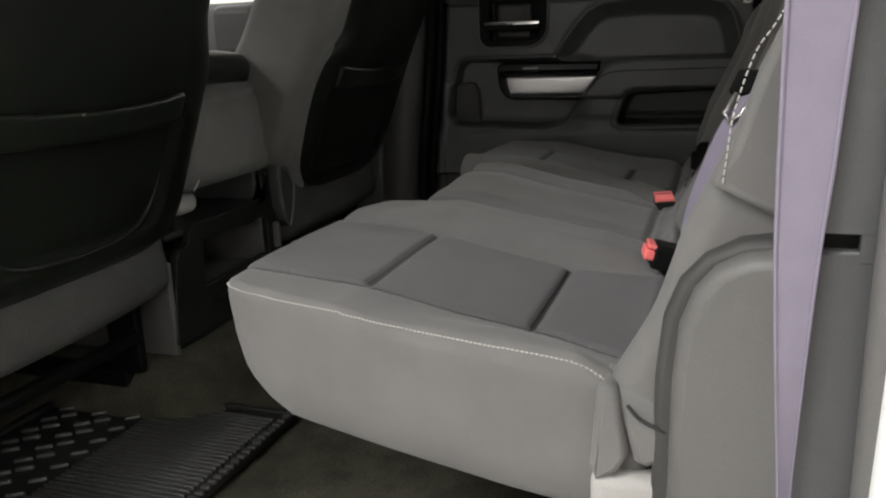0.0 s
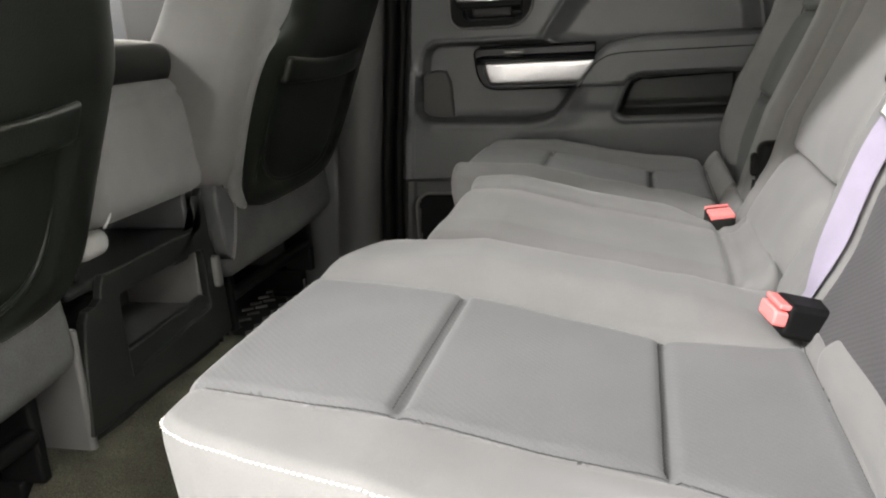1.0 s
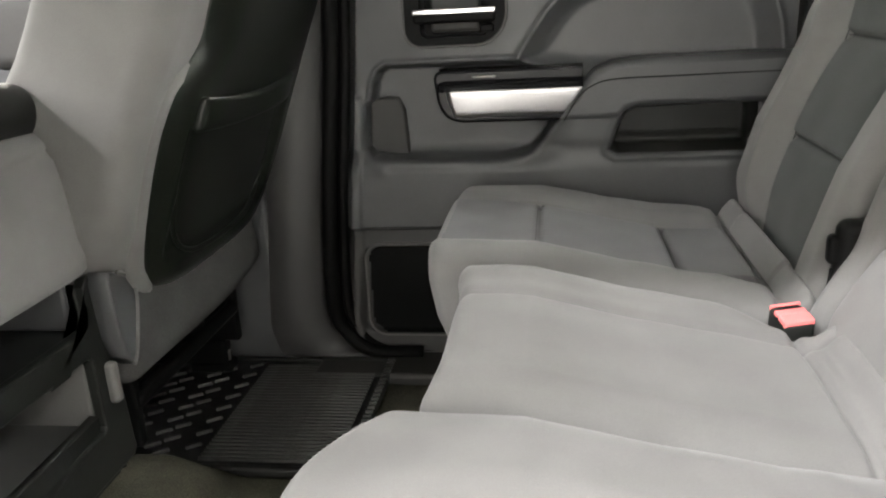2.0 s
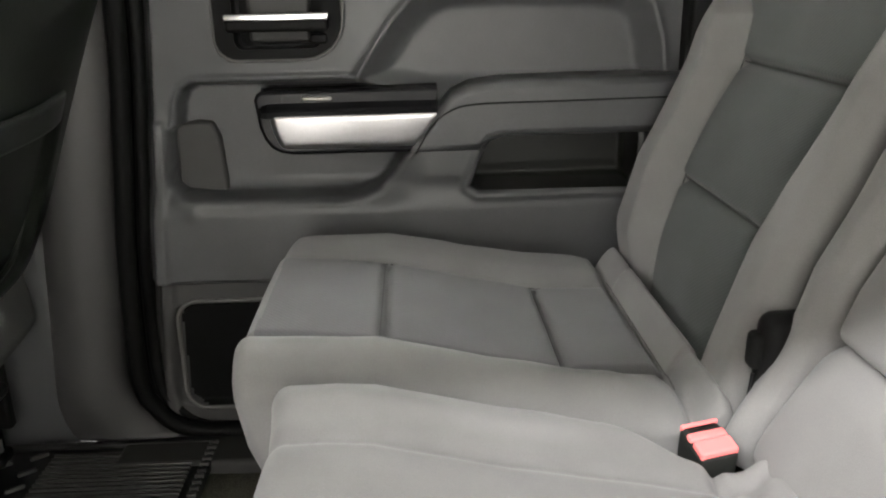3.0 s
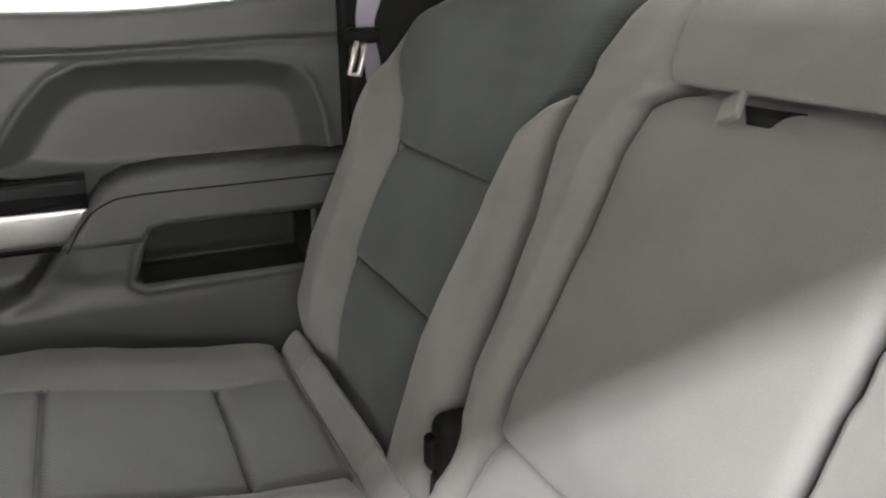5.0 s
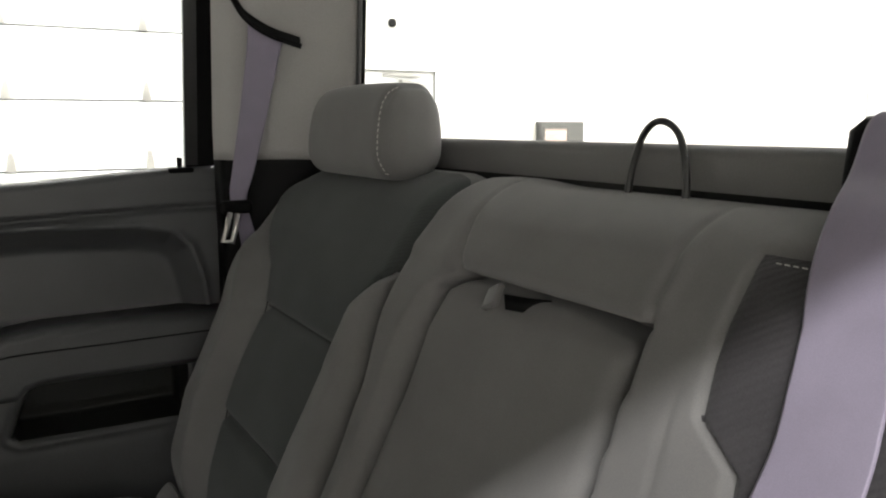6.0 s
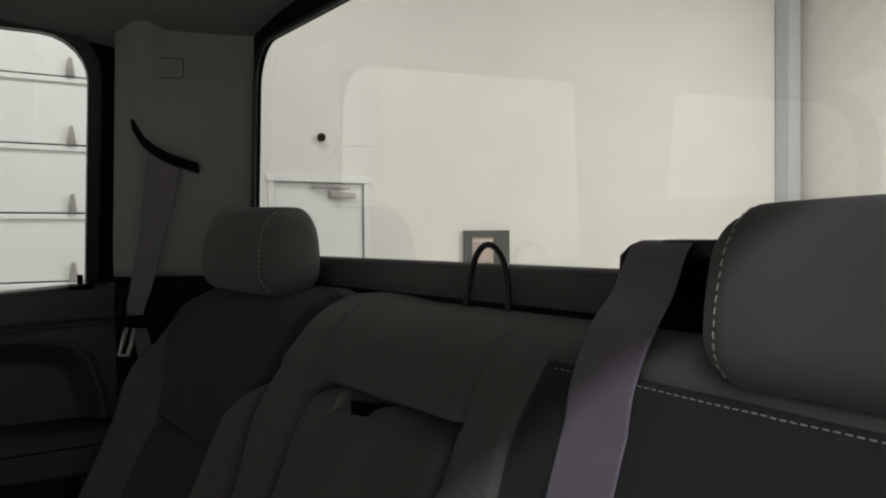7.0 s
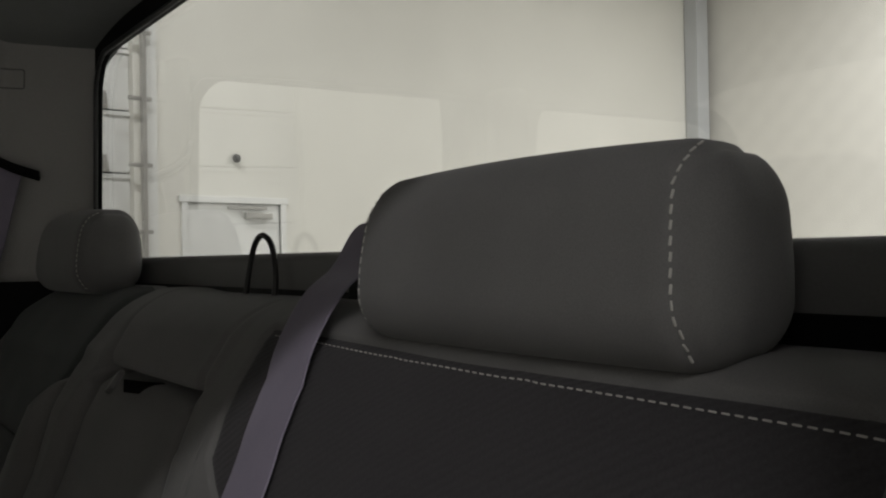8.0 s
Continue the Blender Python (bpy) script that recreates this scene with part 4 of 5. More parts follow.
def near_marks(y, z):
    ins = smooth(-0.003, 0.002, near_in(z) - y) * smooth(-0.003, 0.002, y + 0.66)
    g = groove(np.abs(y - near_in(z)), 0.004, 0.005) * (z < 0.81) + groove(np.abs(z - near_top(y)), 0.0035, 0.006) * (y < -0.172)
    return g + ins * (groove(np.abs(z - 0.495), 0.006, 0.010))


def near_bolster(y, z):
    lowz = smooth(0.80, 0.70, z)
    return smooth(-0.60, -0.665, y) * 0.036 * lowz + 0.004 * smooth(0.0, 0.012, z - near_top(y)) * smooth(0.84, 0.82, z)


def wide_marks(y, z):
    return near_marks(y, z) * (y < -0.165) + mid_marks(y, z) * (y > -0.165)


def wide_bolster(y, z):
    return near_bolster(y, z) * smooth(-0.165, -0.19, y) + mid_bolster(y, z)


near_back = backrest(near_seat, -0.695, 0.233, wide_marks, lambda y, z: "insert" if -0.655 < y < near_in(z) and z < near_top(y) else "body",
                     {"insert": ("insert_panel", MESHCLOTH, "dark patterned cloth insert")}, wide_bolster, dip=lambda y: -0.003 - 0.010 * smooth(-0.25, -0.58, y) - 0.012 * smooth(-0.66, -0.695, y) + 0.004 * smooth(0.08, 0.17, y),
                     borders=((near_in, -0.205, 0.06), lambda z: -0.655 + 0 * z, mid_left, mid_right), crest=lambda y: np.where(y < -0.165, near_top(y), 0.7535), push=0.022)
fold_armrest()
no = near_seat.location
stitches("top_stitching", [(float(back_x(z)) - 0.004, y, z + 0.003) for y, z in [(y, float(near_top(y))) for y in (-0.186, -0.25, -0.35, -0.45, -0.55, -0.62, -0.66)]], near_back, no, step=0.0060, size=(0.0042, 0.0010, 0.0010), onto="backrest_-0.7", core=(0.52, -0.4, 0.6))
stitches("side_stitching", [(x, -0.7125, z) for x, z in [(0.338, 0.548), (0.339, 0.560), (0.343, 0.599), (0.355, 0.641), (0.367, 0.661), (0.378, 0.681)]], near_back, no, step=0.0062, size=(0.0046, 0.0013, 0.0013))
EDGE_LINE = [(-0.214, -0.566, 0.391), (-0.208, -0.583, 0.391), (-0.19, -0.597, 0.391), (-0.13, -0.617, 0.391), (-0.05, -0.637, 0.391), (0.05, -0.657, 0.389), (0.15, -0.675, 0.385), (0.22, -0.686, 0.381), (0.243, -0.689, 0.374), (0.250, -0.688, 0.360)]
stitches("edge_stitching", EDGE_LINE, near_cushion, no, step=0.0048, size=(0.0037, 0.0027, 0.0009), twist=1.0, onto="cushion_-0.7", core=(0.05, -0.4, 0.3))


def headrest(y, owner, label, half=0.135, tall=0.104, x0=0.528, z0=0.822, sewn=(-1, 1), inset=0.0175, deep=0.040, thread=(0.0046, 0.0019, 0.0016), taper=0.05):
    o = np.array(owner.location)
    at = np.array((x0, y, z0))
    k = tall / 0.104
    v, f = rbox((deep, half, 0.052), 0.032, (6, 60, 14), 6)
    fx = deep / 0.050
    frac = (v[:, 2] + 0.052) / 0.104
    end = groove(np.abs(np.abs(v[:, 1]) - half + inset + 0.0005), 0.004, 0.003)
    x = v[:, 0] * (1 - 0.16 * smooth(0.4, 1.0, frac)) + 0.006 * frac + np.where(v[:, 0] < 0, end - 0.004 * (1 - (v[:, 1] / half) ** 2), -end * 0.5)
    yy = v[:, 1] * (1 - taper * smooth(0.3, 1.0, frac))
    z = frac * tall + 0.004 * (1 - (v[:, 1] / half) ** 2) * frac - end * (frac > 0.8)
    shape = np.stack([x, yy, z], 1) + at - o
    cover_of("headrest_%.2f" % y, shape, f)
    pad = mesh("headrest", shape, f, CLOTH, owner, True, label)
    for side in (-1, 1):
        w = (half - inset) * side
        pts = [(a * fx, w * b, c) for a, b, c in ((-0.036, 1, 0.006), (-0.050, 1, 0.026), (-0.0495, 0.99, 0.052 * k), (-0.042, 0.965, 0.080 * k), (-0.030, 0.955, 0.095 * k), (-0.012, 0.95, 0.1035 * k))]
        if side in sewn:
            stitches("end_stitching", [np.array(p) + at - o for p in pts], pad, (0, 0, 0), step=0.0068, size=thread, onto="headrest_%.2f" % y, core=at + np.array((0, 0, tall / 2)) - o)
        tube("post", [Vector(np.array(p) + at - o) for p in ((0.0, 0.06 * side, -0.05), (0.0, 0.06 * side, 0.0), (0.0, 0.06 * side, 0.012))], 0.006, STEEL, pad, label="steel headrest post")
    return pad


headrest(0.465, far_seat, "grey cloth headrest with stitched ends", 0.135, 0.113, 0.510, 0.822, (-1,), deep=0.044, thread=(0.0044, 0.0012, 0.0010))
headrest(-0.450, near_seat, "grey cloth headrest with pale stitched ends", 0.142, 0.104, 0.510, 0.811, inset=0.018, deep=0.042, thread=(0.0044, 0.0014, 0.0011), taper=0.02)

# hinge cover and bracket at the near cushion's rear corner
lower_flap = slab("hinge_cover", [(0.243, 0.358), (0.250, 0.366), (0.260, 0.362), (0.271, 0.300), (0.262, 0.284), (0.244, 0.274), (0.238, 0.288), (0.240, 0.32)], lambda u, w, d: Vector((u, -0.703 + d + 0.004 * math.sin(w * 60), w)) - no, 0.05, CLOTH, near_seat, 0.006, "folded grey cloth hinge cover")
slab("hinge_cover", [(0.261, 0.364), (0.302, 0.352), (0.308, 0.32), (0.304, 0.301), (0.288, 0.290), (0.276, 0.295), (0.267, 0.33)], lambda u, w, d: Vector((u, -0.699 + d - 0.12 * (u - 0.265) + 0.004 * math.cos(w * 70), w)) - no, 0.05, CLOTH, near_seat, 0.007, "folded grey cloth hinge cover")
# dark tube drawn along the tuck for the shade in the crease
tube("crease_shade", [Vector(p) - no for p in curve([(0.270, -0.7045, 0.350), (0.282, -0.7055, 0.338), (0.303, -0.707, 0.330)], 10)], 0.0018, SEAM, lower_flap)
block("hinge_bracket", np.array((0.238, -0.704, 0.16)) - np.array(no), np.array((0.31, -0.62, 0.280)) - np.array(no), PILLAR, near_seat, 0.012, "dull grey hinge bracket")
for ow, yy in ((near_seat, -0.45), (near_seat, 0.02), (far_seat, 0.48)):
    oo = np.array(ow.location)
    block("support", np.array((0.14, yy - 0.03, 0.03)) - oo, np.array((0.27, yy + 0.03, 0.26)) - oo, BLACK, ow, 0.01, "black steel support")


def seam(pts, owner_part, origin, name="seam"):
    """A thin dark thread line lying in a groove."""
    o = np.array(origin)
    tube(name, [np.array(p) - o for p in curve(pts, 30)], 0.0009, SEAM, owner_part, sides=6)


def top_z(x, drop):
    return float(np.interp(x, TOP_X, TOP_Z)) - drop


for part_ob, seat_ob, cover, lo, hi, end in ((near_cushion, near_seat, "cushion_-0.7", -0.528, -0.277, 0.277), (far_cushion, far_seat, "cushion_0.7", 0.345, 0.588, 0.250)):
    core = (0.05, (lo + hi) / 2, 0.29)
    lines = [([(sx, y, top_z(sx, 0.0)) for y in np.linspace(lo + 0.006, hi - 0.006, 8)], 0.0013) for sx in (-0.045, 0.147)]
    lines.append(([(end, y, top_z(end, 0.0)) for y in np.linspace(lo - 0.03, hi + 0.03, 8)], 0.0016))
    lines.append(([(x, float(near_border(x)) if lo < 0 else hi, top_z(x, 0.0)) for x in np.linspace(-0.19, end - 0.004, 12)], 0.0008))
    for pts, fat in lines:
        stitches("seam", pts, part_ob, seat_ob.location, step=0.0056, size=(0.0058, fat, 0.0011), mat=SEAM, label="", twist=0.5, onto=cover, core=core)
for z in (0.487, 0.634):
    seam([(float(back_x(z)) + 0.0085, y, z) for y in np.linspace(float(far_inner(z)), float(far_outer(z)), 8)], far_back, far_seat.location)
seam([(float(back_x(z)) + 0.006, float(far_outer(z)), z) for z in np.linspace(0.36, 0.78, 30)], far_back, far_seat.location)

# cloth flap on the near side of the wide backrest, and the latch in the gap between the backrests
flap = [(0.329, 0.544), (0.385, 0.516), (0.43, 0.515), (0.475, 0.62), (0.50, 0.76), (0.47, 0.80), (0.432, 0.775), (0.408, 0.735), (0.385, 0.69), (0.360, 0.63), (0.342, 0.57)]
slab("side_flap", flap, lambda u, w, d: Vector((u, -0.712 + d, w)) - no, 0.03, CLOTH, near_back, 0.008, "loose cloth side flap of the backrest")
fo = np.array(far_seat.location)
latch = block("latch_cover", np.array((0.292, 0.208, 0.315)) - fo, np.array((0.37, 0.240, 0.458)) - fo, BLACK, far_seat, 0.014, "black plastic seat latch cover")
tube("latch_wire", [np.array(p) - fo for p in ((0.290, 0.222, 0.40), (0.287, 0.219, 0.375), (0.290, 0.214, 0.35))], 0.0022, BLACK, latch)
block("latch_lever", np.array((0.284, 0.216, 0.405)) - fo, np.array((0.30, 0.234, 0.440)) - fo, BLACK, latch, 0.006)
# ---- belts and buckles ----


def buckle(at, turn, label):
    t = thing("belt_buckle", label, "seat belt buckle", at, group="belt buckles")
    t.rotation_euler = [radians(a) for a in turn]
    block("housing", (-0.008, -0.022, -0.022), (0.076, 0.022, 0.012), BLACK, t, 0.006)
    block("release_button", (-0.019, -0.020, -0.012), (0.002, 0.020, 0.003), RED, t, 0.003, "red release button")
    block("button_lip", (-0.016, -0.020, 0.0045), (0.002, 0.020, 0.010), RED, t, 0.002)
    block("stalk", (0.05, -0.013, -0.02), (0.11, 0.013, 0.0), BLACK, t, 0.005)
    return t


buckle((0.262, -0.262, 0.372), (0, 14, 10), "black seat belt buckle with red button on the cushion")


def upright_buckle(at, turn):
    """A buckle standing on its stalk, its slot and button facing up."""
    t = thing("belt_buckle", "upright black seat belt buckle with red button between cushions", "seat belt buckle", at, group="belt buckles")
    t.rotation_euler = [radians(a) for a in turn]
    v, f = rbox((0.026, 0.028, 0.032), 0.008, (2, 2, 2), 3)
    v[:, 0] *= 1 - 0.14 * smooth(0.0, -0.032, v[:, 2])
    mesh("housing", v + np.array((0, 0, -0.034)), f, CONSOLE, t)
    block("release_button", (-0.024, -0.026, -0.010), (0.024, -0.003, 0.002), RED, t, 0.003, "red release button")
    block("button_lip", (-0.024, -0.001, -0.010), (0.024, 0.012, 0.0005), RED, t, 0.003)
    block("tongue_slot", (-0.020, 0.012, -0.012), (0.020, 0.024, -0.002), BLACK, t, 0.002)
    block("slot_rim", (-0.024, 0.022, -0.010), (0.024, 0.027, 0.0005), RED, t, 0.002)
    block("stalk", (-0.014, -0.008, -0.13), (0.014, 0.008, -0.06), BLACK, t, 0.004)
    return t


upright_buckle((0.240, 0.182, 0.362), (12, -4, 10)).scale = (0.72, 0.74, 0.78)


def far_belt():
    t = thing("seat_belt", "lavender-grey seat belt hanging from the pillar slot", "seat belt", (0, 0, 0), group="seat belts")
    pts = curve([(0.448, 0.684, 1.030), (0.442, 0.690, 0.99), (0.428, 0.702, 0.90), (0.412, 0.708, 0.82), (0.402, 0.704, 0.775), (0.425, 0.735, 0.70), (0.43, 0.74, 0.55)], 24)
    w = [(0.050 - 0.026 * min(i / 16, 1), -0.014 + 0.01 * min(i / 16, 1), -0.022 + 0.02 * min(i / 16, 1)) for i in range(25)]
    flat_band("webbing", pts, w, 0.0018, BELT, t, ribs=11)
    tong = block("tongue", (0.372, 0.688, 0.757), (0.420, 0.704, 0.777), BLACK, t, 0.006, "black belt tongue")
    tube("tongue_plate", [(0.385, 0.690, 0.76), (0.378, 0.688, 0.735), (0.372, 0.688, 0.718), (0.386, 0.688, 0.716), (0.392, 0.689, 0.735), (0.396, 0.69, 0.758)], 0.004, STEEL, t, label="bright steel tongue plate")
    return t


far_belt()


def centre_belt():
    """The belt of the middle seat comes over the top of the backrest."""
    t = thing("seat_belt", "lavender-grey middle seat belt lying over the backrest", "seat belt", (0, 0, 0), group="seat belts")
    edges = [((0.592, -0.196, 0.880), (0.592, -0.250, 0.880)), ((0.572, -0.194, 0.893), (0.572, -0.248, 0.893)), ((0.556, -0.190, 0.889), (0.556, -0.245, 0.889)), ((0.530, -0.197, 0.858), (0.530, -0.253, 0.858)), ((0.498, -0.208, 0.838), (0.498, -0.266, 0.838)),
             ((0.466, -0.214, 0.797), (0.466, -0.270, 0.797)), ((0.448, -0.216, 0.755), (0.449, -0.271, 0.755)), ((0.430, -0.213, 0.715), (0.432, -0.268, 0.715)), ((0.410, -0.203, 0.66), (0.412, -0.260, 0.66)), ((0.376, -0.196, 0.60), (0.390, -0.246, 0.60)),
             ((0.335, -0.205, 0.54), (0.367, -0.230, 0.54)), ((0.308, -0.214, 0.47), (0.340, -0.229, 0.47)), ((0.294, -0.212, 0.42), (0.324, -0.229, 0.42)), ((0.288, -0.206, 0.37), (0.312, -0.230, 0.37)), ((0.290, -0.20, 0.33), (0.310, -0.228, 0.33))]
    one, two = curve([e[0] for e in edges], 64), curve([e[1] for e in edges], 64)
    for k, (a, b) in enumerate(zip(one, two)):
        for q, row in ((a, one), (b, two)):
            gap = float(back_x(q[2])) - 0.006 - 0.022 * float(smooth(0.44, 0.33, q[2]))
            row[k] = q - np.array((0, 0.022 * float(smooth(0.84, 0.70, q[2])) * float(smooth(0.46, 0.62, q[2])), 0))
            q = row[k]
            if q[2] < 0.80 and q[0] > gap:
                row[k] = np.array((gap, q[1], q[2]))
    flat_band("webbing", [(a + b) / 2 for a, b in zip(one, two)], [a - b for a, b in zip(one, two)], 0.0016, BELT, t, ribs=11)
    tg = block("tongue", (-0.012, -0.03, -0.018), (0.010, 0.03, 0.018), BLACK, t, 0.006, "black belt tongue", m=pose(0.372, -0.218, 0.588, 0, 30, 40))
    tube("tongue_plate", [(0.352, -0.222, 0.578), (0.338, -0.228, 0.552), (0.345, -0.238, 0.543), (0.358, -0.244, 0.552), (0.372, -0.240, 0.578)], 0.0035, STEEL, t, label="bright steel tongue plate")
    return t


centre_belt()


def belt_guide():
    t = thing("belt_guide", "black plastic belt guide on the rear shelf", "belt guide", (0.574, -0.225, 0.817))
    out = [(-0.06, 0.0), (0.05, 0.0), (0.052, 0.05), (0.046, 0.068), (0.03, 0.075), (-0.045, 0.075), (-0.056, 0.066)]
    slab("cover", [(-u, w) for u, w in out], lambda u, w, d: (-0.012 + d, u, w), 0.035, BLACK, t, 0.008)
    block("belt_slot", (-0.014, -0.045, 0.062), (0.018, 0.012, 0.078), RUBBER, t, 0.004)
    block("base", (-0.016, -0.052, -0.006), (0.024, 0.062, 0.008), BLACK, t, 0.004)
    return t


belt_guide()


def near_belt():
    t = thing("seat_belt", "lavender-grey outer seat belt running down the door opening", "seat belt", (0, 0, 0), group="seat belts")
    line = curve([(0.400, -0.764, 1.05), (0.396, -0.763, 0.85), (0.392, -0.762, 0.69), (0.390, -0.762, 0.565), (0.389, -0.762, 0.49), (0.392, -0.763, 0.33), (0.398, -0.763, 0.12)], 36)
    w = [(float(np.interp(p[2], [0.12, 0.31, 0.50, 0.565, 0.68, 1.0], [0.006, 0.008, 0.030, 0.037, 0.045, 0.046])), 0.006, 0) for p in line]
    flat_band("webbing", line, w, 0.0016, BELT, t, ribs=11)
    for k in (-1, 1):
        flat_band("edge_band", [np.array(q) + np.array(a) * 0.47 * k + np.array((0, -0.0006, 0)) for q, a in zip(line, w)], [np.array(a) * 0.07 for a in w], 0.0022, BELT, t, "tighter woven edge of the webbing")
    return t


near_belt()


def tether():
    t = thing("tether_loop", "black cable loop standing behind the backrest", "cable loop", (0.549, -0.008, 0.786))
    pts = [(0.0, 0.036, 0.0), (0.006, 0.038, 0.03), (0.010, 0.036, 0.06), (0.012, 0.024, 0.088), (0.012, 0.003, 0.098), (0.012, -0.020, 0.088), (0.010, -0.033, 0.06), (0.006, -0.036, 0.03), (0.0, -0.034, 0.0)]
    tube("cable", [(a, b * 0.9, c * 1.06) for a, b, c in curve(pts, 40)], 0.0032, RUBBER, t)
    return t


tether()

# ---- front seats ----


def front_seat(y, label, wide):
    t = thing("front_seat", label, "front seat", (-0.70, y, 0), group="front seats")

    def rear(z):            # rearmost line of the shell at a height
        return 0.224 + 0.385 * (z - 0.58)
    # cloth body of the backrest
    v, f = rbox((0.105, wide + 0.016, 0.30), 0.04, (4, 12, 14), 6)
    z = v[:, 2] + 0.635
    x = v[:, 0] + rear(z) - (0.148 if y > 0 else 0.172) - 0.02 * smooth(0.45, 0.33, z)
    yy = v[:, 1] * (1 - 0.12 * smooth(0.62, 0.9, z) - 0.10 * smooth(0.43, 0.33, z) + 0.10 * smooth(0.36, 0.44, z) * smooth(0.70, 0.60, z))
    yy = np.clip(yy, -0.40, 0.785 - y)
    mesh("backrest", np.stack([x, yy, z], 1), f, CLOTH, t)
    # hard black shell with a dished map pocket
    low, high = 0.310, 0.93
    us, ws = np.linspace(-1, 1, 70), low + (high - low) * np.linspace(0, 1, 90) ** 1.25
    verts, faces = [], []
    for u in us:
        for w in ws:
            door_side = y > 0 and u > 0
            half = wide - (0.0 if door_side else 0.065 if y > 0 else 0.040) * float(smooth(0.605, 0.69 if y > 0 else 0.73, w))
            if y > 0 and not door_side:
                half -= 0.024
            if w < 0.400:
                half -= (0.100 if y > 0 else 0.080) * (1 - math.sqrt(max(0.0, 1 - ((0.400 - w) / 0.090) ** 2)))
            if y > 0:
                half -= 0.034 * float(smooth(0.50, 0.37, w))
            fall = (0.012 if door_side else 0.032) * abs(u) ** 5 + 0.022 * (max(0.0, 0.345 - w) / 0.035) ** 2
            off = abs(half * u)
            pocket = float(smooth(0.200, 0.180, off + 0.10 * max(0.0, 0.47 - w)) * smooth(0.574, 0.564, w) * smooth(0.350, 0.380, w - 0.02 * u * u))
            verts.append((rear(w) - 0.012 - fall - 0.012 * pocket, half * u, w))
    m = len(ws)
    for i in range(len(us) - 1):
        for j in range(m - 1):
            faces.append((i * m + j, i * m + j + 1, (i + 1) * m + j + 1, (i + 1) * m + j))
    sh = mesh("rear_shell", verts, faces, BLACKSOFT, t, True, "black moulded seat back with a map pocket")
    sm = sh.modifiers.new("thick", "SOLIDIFY")
    sm.thickness = 0.010
    # gathered hem and piping of the pocket
    v, f = rbox((0.009, 0.19, 0.021), 0.008, (1, 24, 3), 3)
    u = v[:, 1] / 0.19
    z = v[:, 2] * (1 + 0.15 * u * u) + (0.574 if y > 0 else 0.558) + 0.009 * u * u
    mesh("pocket_hem", np.stack([v[:, 0] + rear(z) - 0.004 - 0.014 * np.abs(u) ** 4, v[:, 1] - 0.004, z], 1), f, BLACKSOFT, t, True, "black elasticated hem of the map pocket")
    tube("pocket_rim", [(rear(w) - 0.013 - 0.02 * abs(a / 0.19) ** 4, a, w) for a, w in curve([(0.186, 0.58), (0.184, 0.49), (0.170, 0.41), (0.115, 0.370), (0.0, 0.359), (-0.115, 0.370), (-0.170, 0.41), (-0.184, 0.49), (-0.186, 0.58)], 48)], 0.0042, BLACKSOFT, t)
    if y > 0:
        welt = [(-0.160, 0.70), (-0.190, 0.655), (-0.240, 0.625), (-0.262, 0.555), (-0.250, 0.45), (-0.225, 0.375), (-0.18, 0.335)]
        tube("side_welt", [(rear(w) - 0.058, a, w) for a, w in curve(welt, 40)], 0.020, CLOTH, t, 10, label="pale cloth welt beside the back panel")
    # grey skirt of the cushion below
    v, f = rbox((0.27, 0.262, 0.085), 0.045, (6, 8, 4), 5)
    z = v[:, 2] * 0.85 + 0.312
    mesh("cushion", np.stack([v[:, 0] - 0.215, v[:, 1], z + 0.05 * smooth(0.1, -0.3, v[:, 0]) * (v[:, 2] > 0)], 1), f, CLOTH, t)
    v, f = rbox((0.040, 0.262, 0.092), 0.036, (2, 12, 8), 5)
    z = v[:, 2] + 0.306
    mesh("rear_skirt", np.stack([v[:, 0] + 0.046 - 0.10 * (z - 0.36) + 0.010 * np.sin(v[:, 1] * 9 + 1) * smooth(0.36, 0.25, z), v[:, 1], z + 0.012 * v[:, 1] / 0.26 * (v[:, 2] < 0)], 1), f, FELT, t, True, "dark felt skirt below the back panel")
    # rounded hinge shields beside the skirt, rails and feet below
    for s in (-1, 1):
        if y > 0 and s < 0:
            plate = [(0.004, 0.34), (0.008, 0.300), (0.020, 0.268), (0.036, 0.250), (0.050, 0.262), (0.066, 0.290), (0.080, 0.325), (0.081, 0.345), (0.072, 0.364), (0.052, 0.378), (0.030, 0.388), (0.006, 0.396), (0.0, 0.38)]
            shield = slab("hinge_shield", plate, lambda u, w, d: (0.100 - 0.15 * u - d, u - 0.302, w), 0.03, PLASTIC, t, 0.005, "dark plastic hinge shield")
            tube("shield_edge", [(0.100 - 0.15 * u, u - 0.302, w) for u, w in curve(plate[3:11], 30)], 0.003, PLASTIC_MID, shield)
        block("rail", (-0.33, 0.20 * s - 0.018, 0.03), (0.02, 0.20 * s + 0.018, 0.085), BLACK, t, 0.006, "black steel seat rail")
        block("riser", (-0.02, 0.20 * s - 0.010, 0.08), (0.05, 0.20 * s + 0.010, 0.26), BLACK, t, 0.006)
        block("foot", (-0.06, 0.20 * s - 0.022, 0.014), (0.03, 0.20 * s + 0.022, 0.036), BLACK, t, 0.008)
        tube("bolt", [(0.015, 0.20 * s, 0.034), (0.015, 0.20 * s, 0.052), (0.015, 0.20 * s, 0.056)], 0.008, STEEL, t, label="bright rail bolt")
    block("cross_tube", (0.03, -0.20, 0.14), (0.055, 0.20, 0.165), BLACK, t, 0.010)
    return t


driver = front_seat(-0.42, "grey cloth driver seat with black moulded back panel", 0.285)
passenger = front_seat(0.532, "grey cloth passenger seat with black moulded back panel", 0.272)


